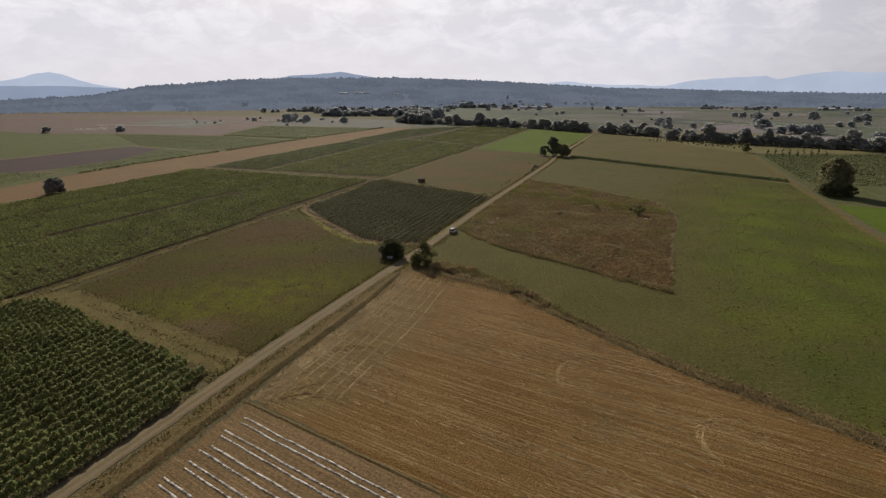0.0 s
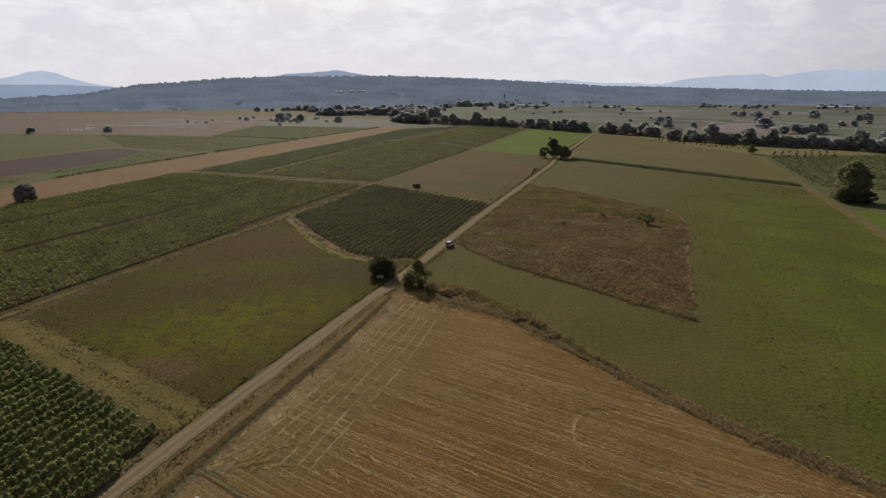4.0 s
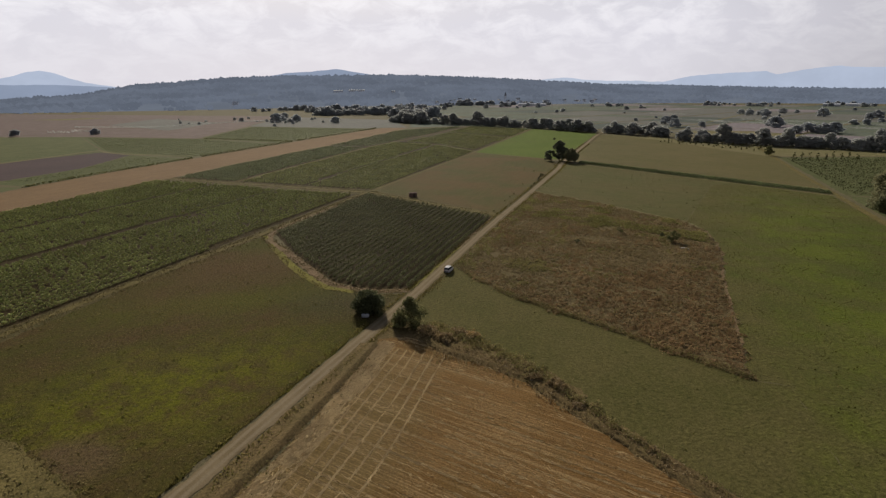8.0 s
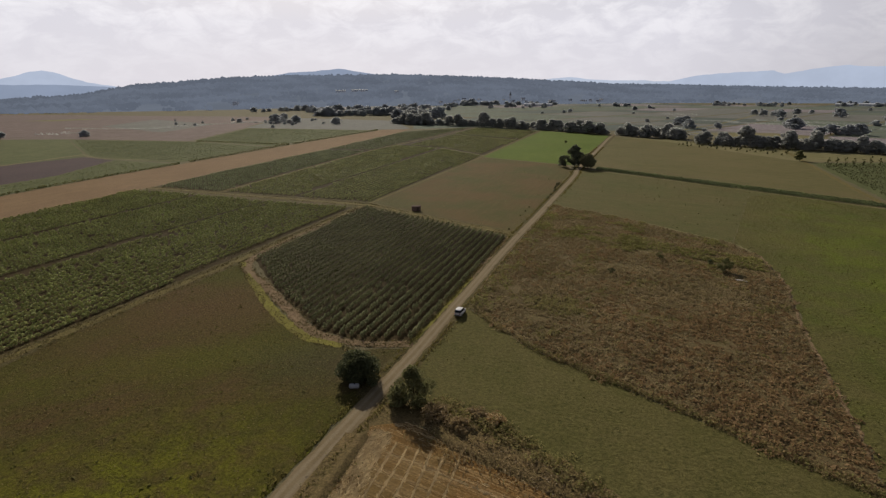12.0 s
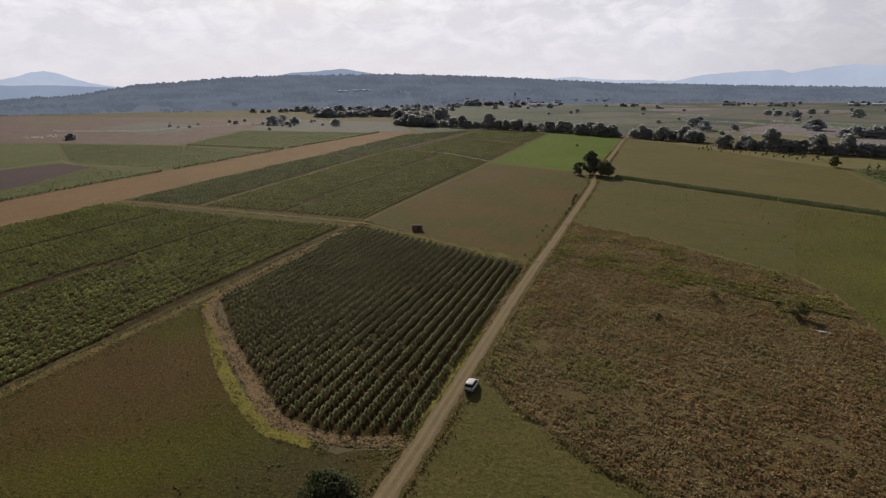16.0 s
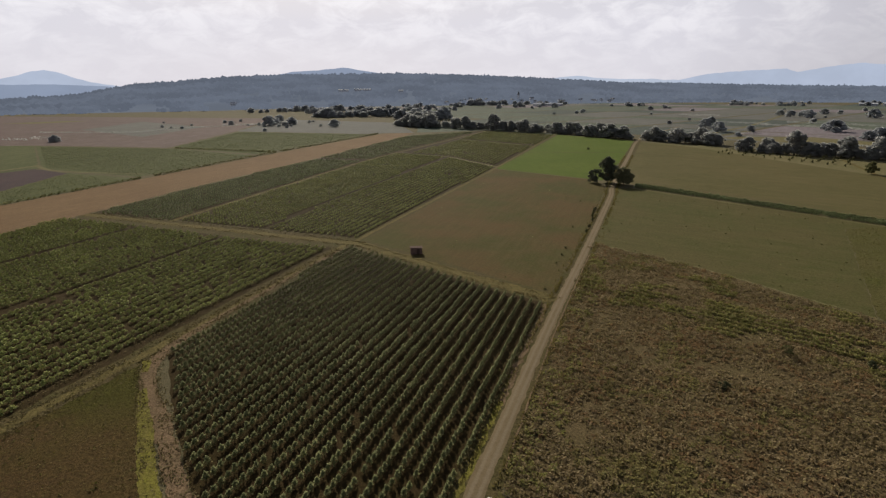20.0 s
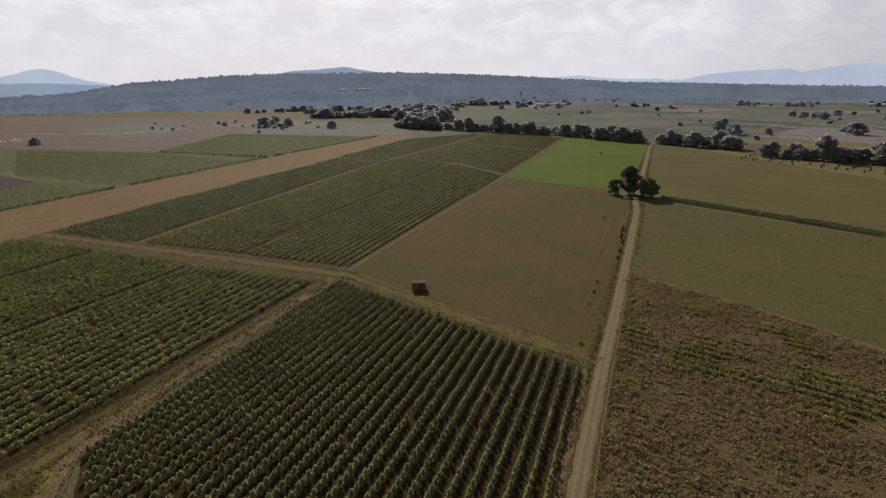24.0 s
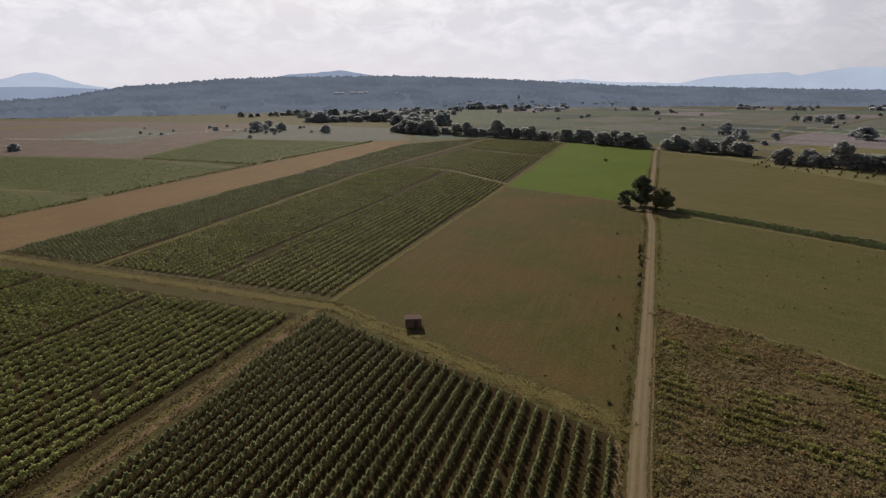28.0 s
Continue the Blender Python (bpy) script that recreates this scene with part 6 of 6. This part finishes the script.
me = bpy.data.meshes.new("plank")
plank.to_mesh(me)
plank.free()
me.materials.append(M_PLANK)
for side, width, turn in ((0, W, 0), (1, D_, 90), (2, W, 180), (3, D_, 270)):
    n = int(width / 0.225)
    for i in range(n):
        ob = new("plank", me)
        ob.parent = hut
        reach = (D_ if side % 2 == 0 else W) / 2 - 0.03
        ob.matrix_basis = Matrix.Rotation(radians(turn), 4, "Z") @ pose((i - (n - 1) / 2) * 0.225, -reach, gen.uniform(-0.03, 0.03))
bm = box(bmesh.new(), (W + 0.4, D_ + 0.4, 0.08), (0, 0, H + 0.12), 0.02)
roof = part("roof", bm, M_SHEET, hut, "rusty grey sheet roof with a slight fall")
roof.rotation_euler = (radians(-4), 0, 0)
part("door", box(bmesh.new(), (0.85, 0.06, 1.6), (0.5, -D_ / 2 - 0.03, 0.82), 0.01), plain("hut_door", (0.08, 0.055, 0.045), 0.8), hut, "dark wooden door")
part("post", box(bmesh.new(), (0.1, 0.1, 2.3), (W / 2 + 0.12, D_ / 2 - 0.2, 1.15)), M_PLANK, hut, "corner post standing above the roof")
hut.matrix_world = pose(-44, 133.8, 0.03, 0, 0, 28)

# ---- the parked car ----
M_PAINT = plain("white_car_paint", (0.66, 0.64, 0.64), 0.25, vary=0.03)
M_PAINT.node_tree.nodes["Principled BSDF"].inputs["Coat Weight"].default_value = 0.6
M_GLASS = plain("dark_car_glass", (0.02, 0.022, 0.026), 0.08, vary=0.1)
M_TYRE = plain("tyre_rubber", (0.02, 0.02, 0.02), 0.9)
M_RIM = plain("alloy_rim", (0.5, 0.5, 0.52), 0.3, 0.9)
M_TRIM = plain("black_plastic_trim", (0.03, 0.03, 0.032), 0.6)
M_LAMP = plain("red_tail_lamp", (0.4, 0.02, 0.02), 0.2)
M_HEAD = plain("clear_head_lamp", (0.7, 0.72, 0.75), 0.1)
car = tagged(new("car"), "small white estate car parked on grass by the track", "car")


def hull(rings, name, material, parent, label=""):
    """A closed skin through cross sections: each (y, [(x, z), ...]) for the half, mirrored."""
    bm = bmesh.new()
    loops = []
    for y, half in rings:
        pts = [(x, y, z) for x, z in half] + [(-x, y, z) for x, z in reversed(half)]
        loops.append([bm.verts.new(q) for q in pts])
    n = len(loops[0])
    for a, b in zip(loops, loops[1:]):
        for i in range(n):
            bm.faces.new((a[i], a[(i + 1) % n], b[(i + 1) % n], b[i]))
    bm.faces.new(loops[0][::-1])
    bm.faces.new(loops[-1])
    bmesh.ops.recalc_face_normals(bm, faces=bm.faces)
    for face in bm.faces:
        face.smooth = True
    return part(name, bm, material, parent, label)


def ring(y, w, low, high, tuck=0.86):
    return y, [(w * 0.55, low), (w * 0.96, low + 0.08), (w, low + (high - low) * 0.5), (w * 0.97, high - 0.1), (w * tuck, high)]


hull([ring(-2.1, 0.74, 0.42, 0.86), ring(-2.02, 0.84, 0.3, 0.98), ring(-1.3, 0.89, 0.24, 1.02), ring(0.6, 0.89, 0.24, 1.0), ring(1.2, 0.88, 0.24, 0.98), ring(1.85, 0.83, 0.3, 0.84), ring(2.1, 0.68, 0.4, 0.68)], "body", M_PAINT, car, "white rounded car body")
hull([(-2.0, [(0.5, 0.98), (0.8, 0.98), (0.79, 1.02), (0.76, 1.05), (0.7, 1.06)]), (-1.75, [(0.5, 0.98), (0.83, 0.98), (0.78, 1.25), (0.7, 1.42), (0.6, 1.45)]), (-0.3, [(0.5, 0.98), (0.85, 0.98), (0.8, 1.25), (0.72, 1.46), (0.6, 1.5)]), (0.35, [(0.5, 0.97), (0.85, 0.97), (0.79, 1.25), (0.7, 1.43), (0.6, 1.46)]), (1.2, [(0.5, 0.94), (0.82, 0.94), (0.8, 0.97), (0.76, 0.98), (0.7, 0.99)])], "window_band", M_GLASS, car, "dark tinted car windows")
hull([(-1.85, [(0.4, 1.4), (0.66, 1.4), (0.68, 1.42), (0.66, 1.45), (0.55, 1.47)]), (-1.6, [(0.4, 1.42), (0.7, 1.42), (0.72, 1.45), (0.68, 1.48), (0.55, 1.5)]), (-0.3, [(0.4, 1.45), (0.72, 1.45), (0.74, 1.48), (0.7, 1.52), (0.55, 1.535)]), (0.4, [(0.4, 1.41), (0.69, 1.41), (0.71, 1.44), (0.67, 1.475), (0.55, 1.49)])], "roof", M_PAINT, car, "white car roof")
for x, y in ((-0.8, -1.3), (0.8, -1.3), (-0.8, 1.32), (0.8, 1.32)):
    bm = bmesh.new()
    bmesh.ops.create_cone(bm, cap_ends=True, segments=20, radius1=0.31, radius2=0.31, depth=0.2, matrix=pose(x, y, 0.31, 0, 90, 0))
    bmesh.ops.bevel(bm, geom=[e for e in bm.edges if len(e.link_faces) == 2 and e.calc_face_angle(0) > 1.0], offset=0.03, segments=2, affect="EDGES")
    wheel = part("wheel", bm, M_TYRE, car)
    bm = bmesh.new()
    bmesh.ops.create_cone(bm, cap_ends=True, segments=16, radius1=0.2, radius2=0.17, depth=0.05, matrix=pose(x + math.copysign(0.1, x), y, 0.31, 0, 90, 0))
    part("rim", bm, M_RIM, wheel)
for x in (-0.66, 0.66):
    part("tail_lamp", box(bmesh.new(), (0.2, 0.06, 0.26), (x, -2.07, 0.8), 0.02), M_LAMP, car, "red tail lamp")
    part("head_lamp", box(bmesh.new(), (0.3, 0.1, 0.14), (x * 0.9, 2.0, 0.66), 0.03), M_HEAD, car, "clear head lamp")
    part("mirror", box(bmesh.new(), (0.2, 0.1, 0.14), (x / 0.66 * 0.98, 0.75, 1.0), 0.03), M_PAINT, car)
part("bumper", box(bmesh.new(), (1.5, 0.14, 0.2), (0, -2.09, 0.48), 0.04), M_TRIM, car, "black rear bumper")
part("bumper", box(bmesh.new(), (1.4, 0.14, 0.18), (0, 2.04, 0.42), 0.04), M_TRIM, car, "black front bumper")
part("tailgate", box(bmesh.new(), (1.2, 0.05, 0.3), (0, -2.075, 0.78), 0.03), M_PAINT, car)
car.matrix_world = pose(6.9, 37.7, 0.03, 0, 0, -2) @ Matrix.Diagonal((0.86, 0.87, 1.08, 1))

# ---- water tank under the tree ----
M_TANK = plain("pale_plastic_tank", (0.34, 0.34, 0.36), 0.5, vary=0.12, scale=2.0)
tank = tagged(new("water_tank"), "pale plastic water tank half hidden under a tree", "tank")
bm = bmesh.new()
bmesh.ops.create_cone(bm, cap_ends=True, segments=24, radius1=0.5, radius2=0.5, depth=2.0, matrix=pose(0, 0, 0.75, 0, 90, 0))
bmesh.ops.bevel(bm, geom=[e for e in bm.edges if len(e.link_faces) == 2 and e.calc_face_angle(0) > 1.0], offset=0.12, segments=3, affect="EDGES")
part("body", bm, M_TANK, tank)
bm = bmesh.new()
bmesh.ops.create_cone(bm, cap_ends=True, segments=16, radius1=0.18, radius2=0.16, depth=0.1, matrix=pose(0.1, 0, 1.27))
part("lid", bm, M_TRIM, tank, "dark screw lid")
for x in (-0.65, 0.65):
    part("cradle", box(bmesh.new(), (0.14, 0.95, 0.42), (x, 0, 0.21), 0.02), M_BARK, tank, "wooden cradle")
tank.matrix_world = pose(0.9, 2.0, 0.03, 0, 0, 24) @ Matrix.Scale(0.8, 4)

# ---- rubble by the shrub ----
M_RUBBLE = plain("broken_concrete", (0.42, 0.38, 0.34), 0.9, vary=0.25, bump=0.5)
rubble = tagged(new("rubble"), "pale broken concrete slabs lying in weeds", "rubble")
for i, (x, y, w, d, h, turn) in enumerate(((0, 0, 1.7, 0.8, 0.28, 12), (1.1, -0.3, 0.9, 0.7, 0.22, 40), (-0.9, 0.4, 0.8, 0.5, 0.2, -20))):
    ob = part("slab", box(bmesh.new(), (w, d, h), (0, 0, h / 2), 0.05), M_RUBBLE, rubble)
    ob.matrix_basis = pose(x, y, 0, 0, 4, turn)
rubble.matrix_world = pose(66.2, 83.2, 0.03)
